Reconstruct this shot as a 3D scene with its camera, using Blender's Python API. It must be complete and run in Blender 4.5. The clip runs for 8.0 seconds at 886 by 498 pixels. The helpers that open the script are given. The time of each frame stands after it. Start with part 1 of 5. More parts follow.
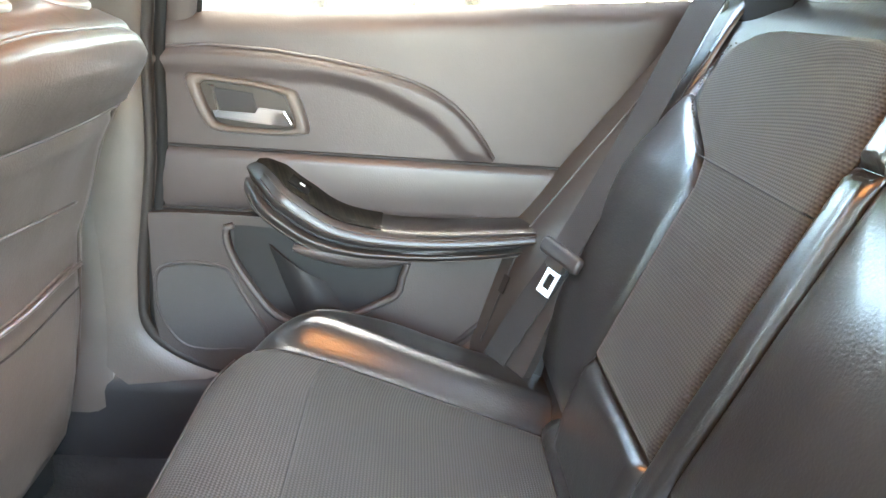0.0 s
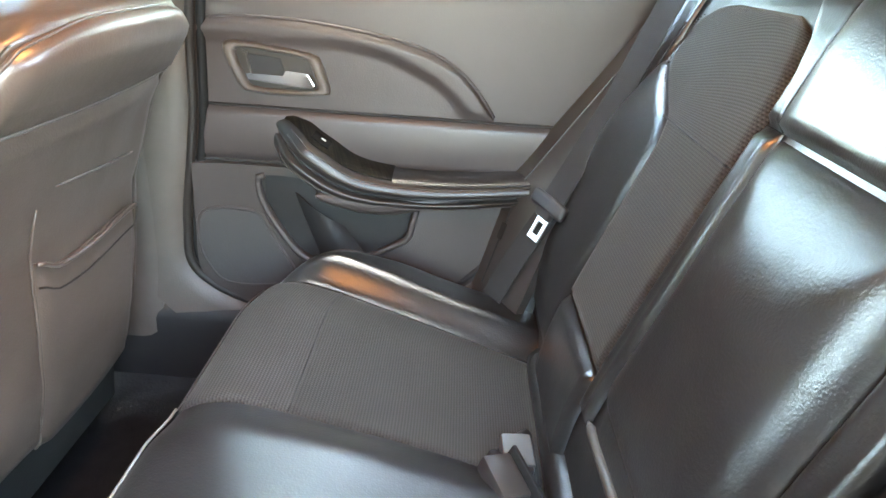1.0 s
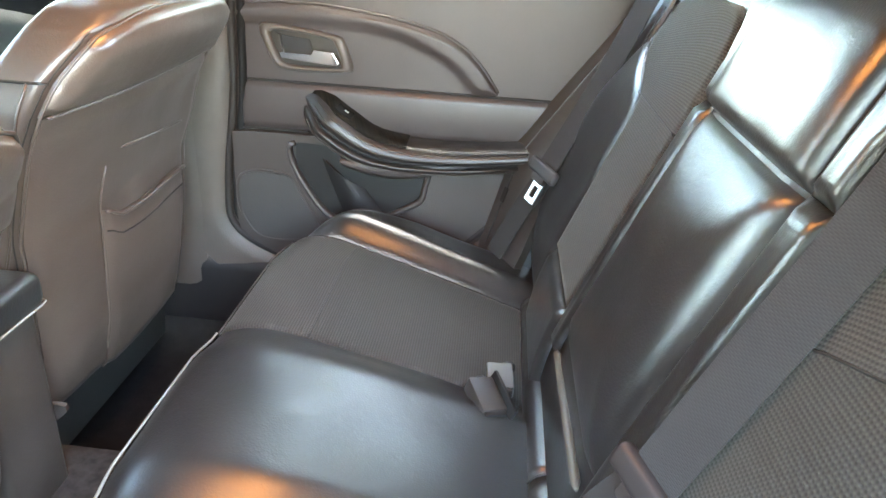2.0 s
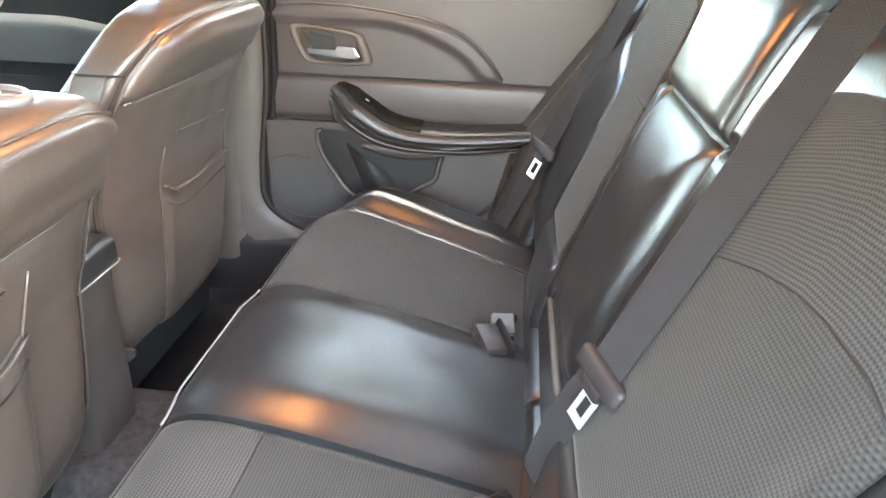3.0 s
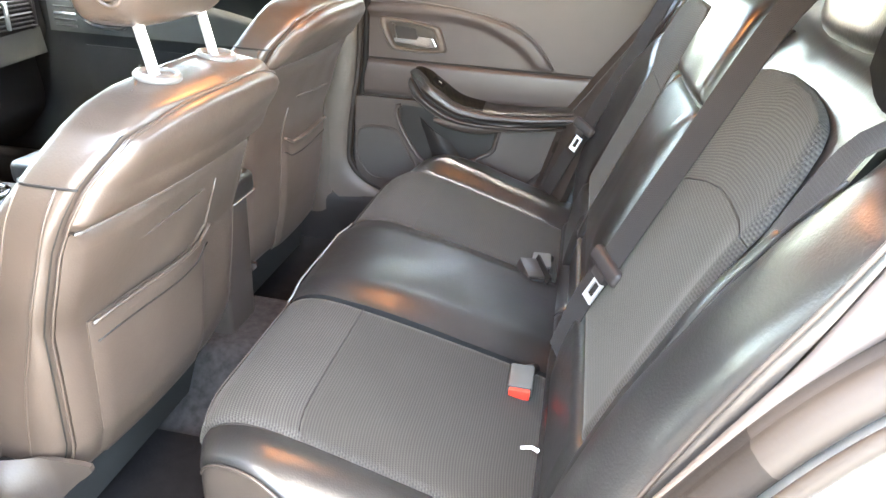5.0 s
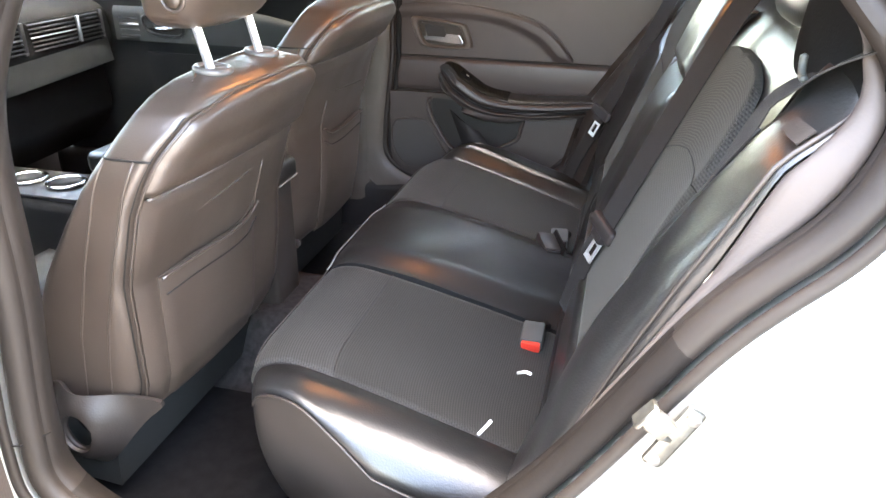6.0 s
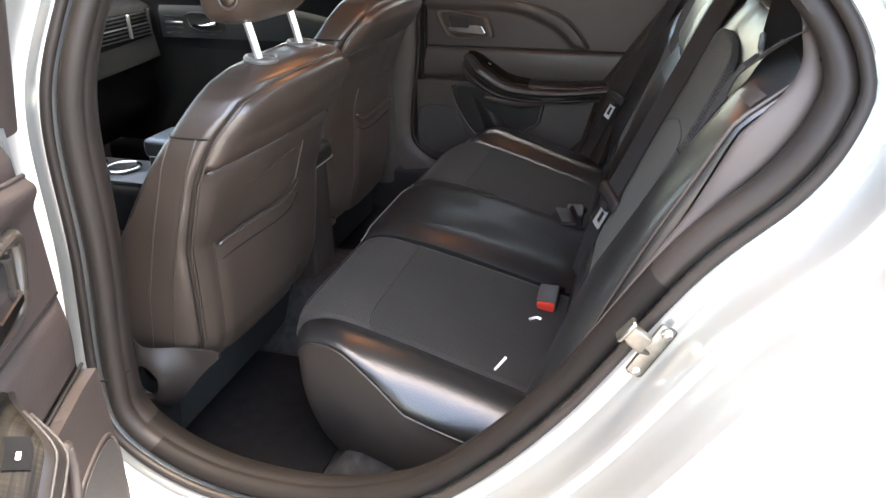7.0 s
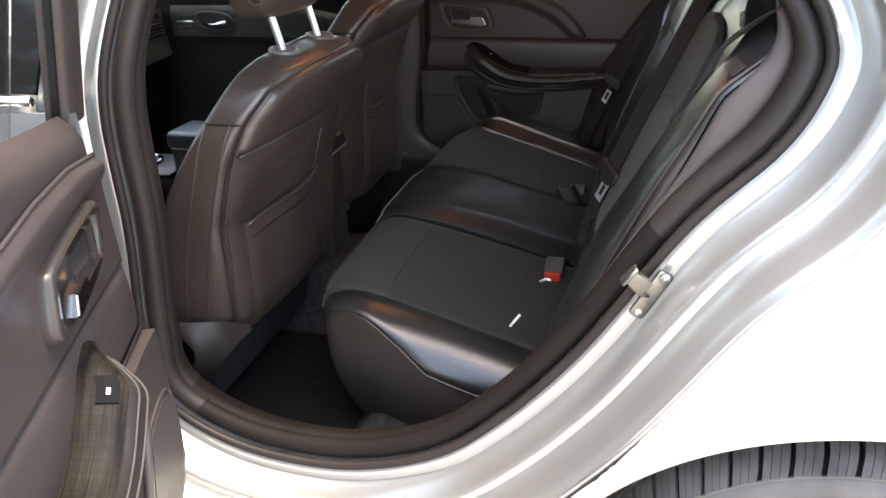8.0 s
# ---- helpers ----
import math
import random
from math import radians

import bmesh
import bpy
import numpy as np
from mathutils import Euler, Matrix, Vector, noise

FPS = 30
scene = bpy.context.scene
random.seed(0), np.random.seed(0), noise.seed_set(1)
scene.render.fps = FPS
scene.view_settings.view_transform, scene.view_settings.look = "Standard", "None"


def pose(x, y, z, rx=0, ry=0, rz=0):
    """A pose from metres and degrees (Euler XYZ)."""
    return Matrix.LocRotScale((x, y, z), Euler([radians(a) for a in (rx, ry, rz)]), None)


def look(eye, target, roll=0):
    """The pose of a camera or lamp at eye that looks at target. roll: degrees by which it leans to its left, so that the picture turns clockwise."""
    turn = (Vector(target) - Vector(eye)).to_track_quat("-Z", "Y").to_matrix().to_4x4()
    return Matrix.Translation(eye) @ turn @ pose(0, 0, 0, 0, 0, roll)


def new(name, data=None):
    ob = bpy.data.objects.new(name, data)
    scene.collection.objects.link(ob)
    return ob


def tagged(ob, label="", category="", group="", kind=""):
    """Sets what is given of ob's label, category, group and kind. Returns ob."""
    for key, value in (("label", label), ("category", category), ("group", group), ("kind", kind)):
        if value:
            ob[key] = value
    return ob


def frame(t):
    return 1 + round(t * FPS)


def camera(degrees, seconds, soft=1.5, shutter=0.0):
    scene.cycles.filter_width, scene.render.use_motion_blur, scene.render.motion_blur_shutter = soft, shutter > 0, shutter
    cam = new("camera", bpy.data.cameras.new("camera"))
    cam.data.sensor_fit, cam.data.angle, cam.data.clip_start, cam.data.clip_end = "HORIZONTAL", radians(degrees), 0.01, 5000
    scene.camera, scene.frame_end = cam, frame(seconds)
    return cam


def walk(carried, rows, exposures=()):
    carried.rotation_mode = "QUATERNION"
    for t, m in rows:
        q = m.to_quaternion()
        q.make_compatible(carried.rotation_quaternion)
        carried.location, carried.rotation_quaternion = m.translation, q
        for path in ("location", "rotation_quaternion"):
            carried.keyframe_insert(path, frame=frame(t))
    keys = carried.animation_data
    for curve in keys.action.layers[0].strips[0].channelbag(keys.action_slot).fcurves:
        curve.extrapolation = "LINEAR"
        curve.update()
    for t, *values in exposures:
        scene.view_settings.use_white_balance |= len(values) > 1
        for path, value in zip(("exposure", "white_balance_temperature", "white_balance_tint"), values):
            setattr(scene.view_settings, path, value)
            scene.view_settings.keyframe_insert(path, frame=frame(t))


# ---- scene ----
cam = camera(64.6, 8.0)
PATH = [
    (0, (0.612, -0.385, 1.028), (0.726, 1.497, 0.36), 4.4),
    (0.5, (0.653, -0.452, 1.04), (0.763, 1.41, 0.317), 4.9),
    (1, (0.676, -0.526, 1.06), (0.672, 1.317, 0.282), 4.1),
    (1.5, (0.71, -0.603, 1.087), (0.675, 1.221, 0.268), 3.0),
    (2, (0.743, -0.68, 1.096), (0.631, 1.13, 0.251), 3.7),
    (3.5, (0.784, -0.94, 1.133), (0.594, 0.857, 0.275), 1.8),
    (4, (0.786, -1.033, 1.144), (0.578, 0.764, 0.292), 2.4),
    (4.5, (0.794, -1.108, 1.147), (0.553, 0.677, 0.277), 2.6),
    (4.7, (0.79, -1.143, 1.15), (0.526, 0.642, 0.287), 3.2),
    (5.8, (0.882, -1.289, 1.157), (0.464, 0.468, 0.298), 1.2),
    (6, (0.886, -1.326, 1.163), (0.447, 0.425, 0.303), 0.8),
    (6.5, (0.904, -1.401, 1.175), (0.421, 0.342, 0.322), 1.2),
    (7, (0.932, -1.459, 1.179), (0.416, 0.263, 0.302), -0.8),
    (7.5, (0.938, -1.511, 1.185), (0.409, 0.21, 0.314), -2.0),
    (8, (0.934, -1.569, 1.185), (0.422, 0.149, 0.299), -2.2),
]
walk(cam, [(t, look(eye, target, roll)) for t, eye, target, roll in PATH],
     exposures=[(0, 6.85, 7500, 1), (0.6, 6.8, 7500, 1), (1.1, 6.35, 7500, 1), (2.2, 6.35, 7600, 2), (3.4, 6.5, 8100, 7), (4.6, 6.55, 8100, 7), (5.4, 5.85, 7950, 9), (6.0, 5.3, 7800, 11), (7.0, 4.2, 7800, 12), (8.0, 3.4, 7850, 13)])

# ---- world and light ----
SUN_AZ, SUN_EL = radians(0), radians(84)
world = bpy.data.worlds.new("world")
scene.world = world
world.use_nodes = True
wn = world.node_tree.nodes
sky = wn.new("ShaderNodeTexSky")
sky.sky_type = "NISHITA"
sky.sun_disc = False
sky.sun_elevation = SUN_EL
sky.sun_rotation = math.pi / 2 - SUN_AZ
sky.dust_density = 2.0
sky.air_density = 1.0
sky.ozone_density = 0.6
world.node_tree.links.new(sky.outputs[0], wn["Background"].inputs[0])
wn["Background"].inputs[1].default_value = 0.15
sun = new("sun", bpy.data.lights.new("sun", "SUN"))
sun.data.energy = 0.8
sun.data.angle = radians(12)
sun.data.color = (1.0, 0.95, 0.88)
sun.matrix_world = look((4 * math.cos(SUN_AZ) * math.cos(SUN_EL), 4 * math.sin(SUN_AZ) * math.cos(SUN_EL), 4 * math.sin(SUN_EL)), (0, 0, 0))


# ---- materials ----
def material(name, color, rough=0.5, metal=0.0, var=0.25, vscale=6.0, grain=0.0, gscale=900.0, coat=0.0, spec=0.5, rvar=0.08, mottle=0.18):
    m = bpy.data.materials.new(name)
    m.use_nodes = True
    nt = m.node_tree
    n, l = nt.nodes, nt.links
    b = n["Principled BSDF"]
    b.inputs["Metallic"].default_value = metal
    b.inputs["Coat Weight"].default_value = coat
    b.inputs["Coat Roughness"].default_value = 0.06
    b.inputs["Specular IOR Level"].default_value = spec
    tc = n.new("ShaderNodeTexCoord")
    big = n.new("ShaderNodeTexNoise")
    big.inputs["Scale"].default_value = vscale
    big.inputs["Detail"].default_value = 6
    l.new(tc.outputs["Object"], big.inputs["Vector"])
    ramp = n.new("ShaderNodeValToRGB")
    ramp.color_ramp.elements[0].position, ramp.color_ramp.elements[1].position = 0.3, 0.7
    ramp.color_ramp.elements[0].color = (*[c * (1 - var) for c in color], 1)
    ramp.color_ramp.elements[1].color = (*[min(1, c * (1 + var)) for c in color], 1)
    l.new(big.outputs["Fac"], ramp.inputs["Fac"])
    l.new(ramp.outputs["Color"], b.inputs["Base Color"])
    mr = n.new("ShaderNodeMapRange")
    mr.inputs["To Min"].default_value, mr.inputs["To Max"].default_value = max(0.02, rough - rvar), rough + rvar
    l.new(big.outputs["Fac"], mr.inputs["Value"])
    l.new(mr.outputs["Result"], b.inputs["Roughness"])
    if grain:
        g = n.new("ShaderNodeTexNoise")
        g.inputs["Scale"].default_value = gscale * 0.55
        g.inputs["Detail"].default_value = 2
        l.new(tc.outputs["Object"], g.inputs["Vector"])
        bump = n.new("ShaderNodeBump")
        bump.inputs["Strength"].default_value = grain
        bump.inputs["Distance"].default_value = 0.0006
        l.new(g.outputs["Fac"], bump.inputs["Height"])
        soft = n.new("ShaderNodeTexNoise")
        soft.inputs["Scale"].default_value = 28
        soft.inputs["Detail"].default_value = 3
        l.new(tc.outputs["Object"], soft.inputs["Vector"])
        bump2 = n.new("ShaderNodeBump")
        bump2.inputs["Strength"].default_value = mottle
        bump2.inputs["Distance"].default_value = 0.002
        l.new(soft.outputs["Fac"], bump2.inputs["Height"])
        l.new(bump2.outputs["Normal"], bump.inputs["Normal"])
        l.new(bump.outputs["Normal"], b.inputs["Normal"])
    return m


def weave(name, dark, light, pu, pv, bump_mm=0.5, sheen=0.04):
    """Knitted cloth: ribs of small raised stitches, pitch pu by pv metres, on the metric UV map."""
    m = bpy.data.materials.new(name)
    m.use_nodes = True
    n, l = m.node_tree.nodes, m.node_tree.links
    b = n["Principled BSDF"]
    b.inputs["Roughness"].default_value = 0.75
    b.inputs["Sheen Weight"].default_value = sheen
    b.inputs["Sheen Roughness"].default_value = 0.45
    b.inputs["Sheen Tint"].default_value = (1.0, 0.97, 0.84, 1)
    b.inputs["Specular IOR Level"].default_value = 0.3
    uv = n.new("ShaderNodeUVMap")
    sep = n.new("ShaderNodeSeparateXYZ")
    l.new(uv.outputs[0], sep.inputs[0])

    def op(kind, a, c):
        k = n.new("ShaderNodeMath")
        k.operation = kind
        for i, v in enumerate((a, c)):
            if v is None:
                continue
            if isinstance(v, (int, float)):
                k.inputs[i].default_value = v
            else:
                l.new(v, k.inputs[i])
        return k.outputs[0]

    su = op("SINE", op("MULTIPLY", sep.outputs[0], 2 * math.pi / pu), None)
    row = op("FLOOR", op("MULTIPLY", sep.outputs[0], 1 / pu), None)
    sv = op("SINE", op("ADD", op("MULTIPLY", sep.outputs[1], 2 * math.pi / pv), op("MULTIPLY", row, math.pi)), None)
    h = op("ADD", op("MULTIPLY", su, 0.3), op("MULTIPLY", sv, 0.2))
    h = op("ADD", h, 0.5)
    noise_t = n.new("ShaderNodeTexNoise")
    noise_t.inputs["Scale"].default_value = 9
    l.new(uv.outputs[0], noise_t.inputs["Vector"])
    f = op("MULTIPLY", h, op("ADD", op("MULTIPLY", noise_t.outputs["Fac"], 0.5), 0.75))
    mix = n.new("ShaderNodeMix")
    mix.data_type = "RGBA"
    mix.inputs[6].default_value, mix.inputs[7].default_value = (*dark, 1), (*light, 1)
    l.new(f, mix.inputs[0])
    l.new(mix.outputs[2], b.inputs["Base Color"])
    bp = n.new("ShaderNodeBump")
    bp.inputs["Distance"].default_value = bump_mm / 1000
    bp.inputs["Strength"].default_value = 0.7
    l.new(h, bp.inputs["Height"])
    l.new(bp.outputs["Normal"], b.inputs["Normal"])
    return m


def streaks(name):
    """Dark olive-brown plastic with fine streaks along the panel and fainter lines across it."""
    m = material(name, (0.012, 0.010, 0.007), 0.55, spec=0.12)
    n, l = m.node_tree.nodes, m.node_tree.links
    tc = n["Texture Coordinate"]
    ramps = []
    for turn, size, lo, hi in ((-66, (0.09, 0.0030, 0.09), 0.36, 0.66), (24, (0.035, 0.0020, 0.035), 0.10, 0.70)):
        mp = n.new("ShaderNodeMapping")
        mp.vector_type = "TEXTURE"
        mp.inputs["Scale"].default_value = size
        mp.inputs["Rotation"].default_value = (0, 0, radians(turn))
        l.new(tc.outputs["Object"], mp.inputs["Vector"])
        tex = n.new("ShaderNodeTexNoise")
        tex.inputs["Scale"].default_value = 1.0
        tex.inputs["Detail"].default_value = 3.0
        l.new(mp.outputs["Vector"], tex.inputs["Vector"])
        ramp = n.new("ShaderNodeMapRange")
        ramp.inputs["From Min"].default_value, ramp.inputs["From Max"].default_value = lo, hi
        l.new(tex.outputs["Fac"], ramp.inputs["Value"])
        ramps.append(ramp.outputs["Result"])
    both = n.new("ShaderNodeMath")
    both.operation = "MULTIPLY"
    l.new(ramps[0], both.inputs[0])
    l.new(ramps[1], both.inputs[1])
    mix = n.new("ShaderNodeMix")
    mix.data_type = "RGBA"
    mix.inputs[6].default_value, mix.inputs[7].default_value = (0.0028, 0.0022, 0.0016, 1), (0.026, 0.0215, 0.0145, 1)
    l.new(both.outputs[0], mix.inputs[0])
    l.new(mix.outputs[2], n["Principled BSDF"].inputs["Base Color"])
    return m


def glass(name, tint, rough=0.0):
    m = bpy.data.materials.new(name)
    m.use_nodes = True
    b = m.node_tree.nodes["Principled BSDF"]
    b.inputs["Base Color"].default_value = (*tint, 1)
    b.inputs["Transmission Weight"].default_value = 1
    b.inputs["Roughness"].default_value = rough
    b.inputs["IOR"].default_value = 1.45
    return m


def glow(name, color, strength):
    m = bpy.data.materials.new(name)
    m.use_nodes = True
    b = m.node_tree.nodes["Principled BSDF"]
    b.inputs["Base Color"].default_value = (*color, 1)
    b.inputs["Emission Color"].default_value = (*color, 1)
    b.inputs["Emission Strength"].default_value = strength
    return m


LEATHER = material("black_leather", (0.0165, 0.0162, 0.0158), 0.31, var=0.2, grain=0.45, gscale=650, spec=0.8, rvar=0.06, mottle=0.30)
FRONT_LEATHER = material("brown_black_leather", (0.066, 0.0478, 0.0372), 0.35, var=0.2, grain=0.4, gscale=700, spec=0.95, rvar=0.05, mottle=0.28)
LEATHER_SEAM = material("leather_seam", (0.012, 0.011, 0.010), 0.6)
PIPING = material("pale_piping", (0.24, 0.245, 0.225), 0.4)
STITCH = material("grey_stitching", (0.045, 0.040, 0.036), 0.7)
CLOTH = weave("ribbed_cloth", (0.0076, 0.0073, 0.0064), (0.049, 0.0463, 0.0405), 0.0041, 0.0041, sheen=0.12)
CLOTH_COARSE = weave("coarse_ribbed_cloth", (0.0091, 0.0088, 0.0080), (0.068, 0.0645, 0.058), 0.0041, 0.0041, sheen=0.08)
DOOR_SOFT = material("soft_door_vinyl", (0.046, 0.0362, 0.0335), 0.42, var=0.15, grain=0.4, gscale=800, spec=0.5)
DOOR_HARD = material("hard_door_plastic", (0.046, 0.037, 0.0335), 0.45, var=0.15, grain=0.5, gscale=650)
DARK_PLASTIC = material("dark_plastic", (0.018, 0.017, 0.017), 0.5, grain=0.3, gscale=700, spec=0.3)
BROWN_PLASTIC = material("brown_plastic", (0.075, 0.06, 0.05), 0.5, grain=0.4, gscale=600)
TRIM_PALE = material("pale_pillar_trim", (0.076, 0.062, 0.055), 0.6, var=0.1, grain=0.3, gscale=600)
RUBBER = material("rubber_seal", (0.0195, 0.0155, 0.0132), 0.55, var=0.15, grain=0.2, gscale=500, spec=0.32)
BLACK_RUBBER = material("black_rubber", (0.012, 0.012, 0.012), 0.7, spec=0.15)
PAINT = material("silver_paint", (0.53, 0.54, 0.525), 0.30, metal=0.8, var=0.03, coat=0.6, rvar=0.03)
CHROME = material("chrome", (0.8, 0.8, 0.8), 0.12, metal=1.0, var=0.03, rvar=0.04)
HINGE_PLASTIC = material("hinge_cover_plastic", (0.036, 0.028, 0.0235), 0.5, var=0.12, grain=0.4, gscale=600)
SATIN = material("satin_metal", (0.5, 0.5, 0.49), 0.3, metal=1.0, var=0.08)
STEEL = material("belt_tongue_steel", (0.75, 0.75, 0.74), 0.3, metal=0.6, var=0.05)
WEB = weave("belt_webbing", (0.0150, 0.0145, 0.0145), (0.036, 0.0345, 0.0345), 0.0018, 0.0060, 0.3)
BELT_PLASTIC = material("belt_plastic", (0.024, 0.020, 0.019), 0.5)
BUCKLE_GREY = material("buckle_grey", (0.075, 0.08, 0.075), 0.5)
RED = material("red_button", (0.75, 0.05, 0.03), 0.4, var=0.08)
CARPET = material("carpet", (0.040, 0.038, 0.037), 0.95, var=0.35, vscale=60, grain=1.0, gscale=350, spec=0.1)
HEADLINER = material("headliner_cloth", (0.13, 0.125, 0.12), 0.9, var=0.08, grain=0.5, gscale=500, spec=0.1)
TYRE = material("tyre_rubber", (0.105, 0.098, 0.093), 0.6, var=0.3, vscale=20, grain=0.3, gscale=300)
ALLOY = material("alloy_wheel", (0.5, 0.5, 0.5), 0.35, metal=0.9, var=0.06)
WOODGRAIN = streaks("streaked_switch_panel")
SCREEN = glass("window_glass", (0.86, 0.9, 0.88))
ASPHALT = material("pale_concrete", (0.33, 0.295, 0.262), 0.9, var=0.2, vscale=3, grain=0.8, gscale=120)
BARK = material("bark", (0.09, 0.065, 0.045), 0.9, var=0.4, vscale=12)
LEAF = material("leaves", (0.055, 0.105, 0.042), 0.5, var=0.5, vscale=0.8)
PALE_MARK = material("white_mark", (0.75, 0.75, 0.73), 0.5)
ARM = material("armrest_vinyl", (0.022, 0.0185, 0.0165), 0.36, var=0.2, grain=0.35, gscale=700, spec=0.45)
DASH_SOFT = material("dash_vinyl", (0.026, 0.027, 0.0255), 0.55, var=0.2, grain=0.5, gscale=600, spec=0.25)
GRILLE = material("speaker_grille", (0.040, 0.036, 0.034), 0.6, var=0.1, grain=0.6, gscale=450)
SLAT = material("vent_slat_grey", (0.022, 0.022, 0.022), 0.45, metal=0.2, var=0.1)
CAST = material("striker_steel", (0.20, 0.195, 0.175), 0.36, metal=0.9, var=0.3, vscale=60)
# Black sill plastic; on the seal it stands for shade.
SILL = material("shaded_sill_plastic", (0.0105, 0.0086, 0.0076), 0.66, var=0.15, grain=0.4, gscale=600, spec=0.14)
BEZEL = material("satin_bezel", (0.045, 0.039, 0.034), 0.28, metal=0.3, var=0.1)
EDGE_TRIM = material("grey_edge_trim", (0.085, 0.090, 0.080), 0.30)
BUCKLE_BROWN = material("brown_buckle_plastic", (0.030, 0.025, 0.022), 0.45)
SKIRT = material("skirt_leather", (0.042, 0.034, 0.029), 0.38, var=0.2, grain=0.3, gscale=700)
DASH = material("matt_dash_plastic", (0.011, 0.011, 0.011), 0.85, var=0.2, grain=0.4, gscale=600, spec=0.06)
COLLAR = material("glossy_collar", (0.16, 0.15, 0.14), 0.36, metal=0.2, var=0.1, rvar=0.04)
POST = material("brushed_post_steel", (0.85, 0.85, 0.85), 0.3, metal=0.75, var=0.03, rvar=0.01)
SEAM_PALE = material("pale_leather_seam", (0.12, 0.105, 0.095), 0.5)
MAT = material("shade_mat", (0.010, 0.0097, 0.010), 0.95, var=0.3, vscale=40, grain=1.0, gscale=300, spec=0.1)
GLOSS_BLACK = material("gloss_black_pillar", (0.008, 0.008, 0.009), 0.08, var=0.1, rvar=0.01)
ORANGE_GLOW = glow("orange_glow", (1.0, 0.40, 0.12), 1.0)


# ---- building helpers ----
def mesh_from(verts, faces, uvs=None, smooth=True, sharp=()):
    me = bpy.data.meshes.new("mesh")
    me.from_pydata([tuple(v) for v in verts], [], faces)
    if smooth:
        me.polygons.foreach_set("use_smooth", [True] * len(me.polygons))
    if uvs is not None:
        lay = me.uv_layers.new(name="UVMap")
        idx = np.empty(len(me.loops), dtype=np.int32)
        me.loops.foreach_get("vertex_index", idx)
        lay.data.foreach_set("uv", np.asarray(uvs, dtype=np.float32)[idx].ravel())
    me.update()
    return me


def from_bm(bm, smooth=False):
    bmesh.ops.recalc_face_normals(bm, faces=bm.faces)
    me = bpy.data.meshes.new("mesh")
    bm.to_mesh(me)
    bm.free()
    if smooth:
        me.polygons.foreach_set("use_smooth", [True] * len(me.polygons))
        me.set_sharp_from_angle(angle=radians(40))
    return me


def part(name, data, mat, parent=None, label=""):
    me = data if isinstance(data, bpy.types.Mesh) else from_bm(data, True)
    me.name = name
    me.materials.append(mat)
    ob = new(name, me)
    if parent is not None:
        ob.parent = parent
        ob.matrix_parent_inverse = parent.matrix_world.inverted() if parent.type != "EMPTY" else Matrix.Translation(-parent.location)
    if label:
        tagged(ob, label)
    return ob


def thing(name, at, label, category, group="", kind=""):
    ob = new(name)
    ob.empty_display_size = 0.05
    ob.location = at
    return tagged(ob, label, category, group, kind)


def spline(pts, n, closed=False):
    """Points of a smooth curve through pts, evenly spaced."""
    p = np.array(pts, float)
    k = len(p)
    out = []
    for i in range(k if closed else k - 1):
        if closed:
            a, b, c, d = (p[(i + j - 1) % k] for j in range(4))
        else:
            b, c = p[i], p[i + 1]
            a = p[i - 1] if i else 2 * b - c
            d = p[i + 2] if i + 2 < k else 2 * c - b
        for s in np.linspace(0, 1, 24, endpoint=False):
            out.append(0.5 * (2 * b + (c - a) * s + (2 * a - 5 * b + 4 * c - d) * s * s + (3 * b - a - 3 * c + d) * s ** 3))
    out.append(p[0] if closed else p[-1])
    out = np.array(out)
    arc = np.concatenate([[0], np.cumsum(np.linalg.norm(np.diff(out, axis=0), axis=1))])
    want = np.linspace(0, arc[-1], n + 1)
    res = np.stack([np.interp(want, arc, out[:, j]) for j in range(out.shape[1])], 1)
    return res[:-1] if closed else res


def table(x, rows):
    return float(np.interp(x, [r[0] for r in rows], [r[1] for r in rows]))


def smooth(e0, e1, x):
    t = min(1.0, max(0.0, (x - e0) / (e1 - e0)))
    return t * t * (3 - 2 * t)


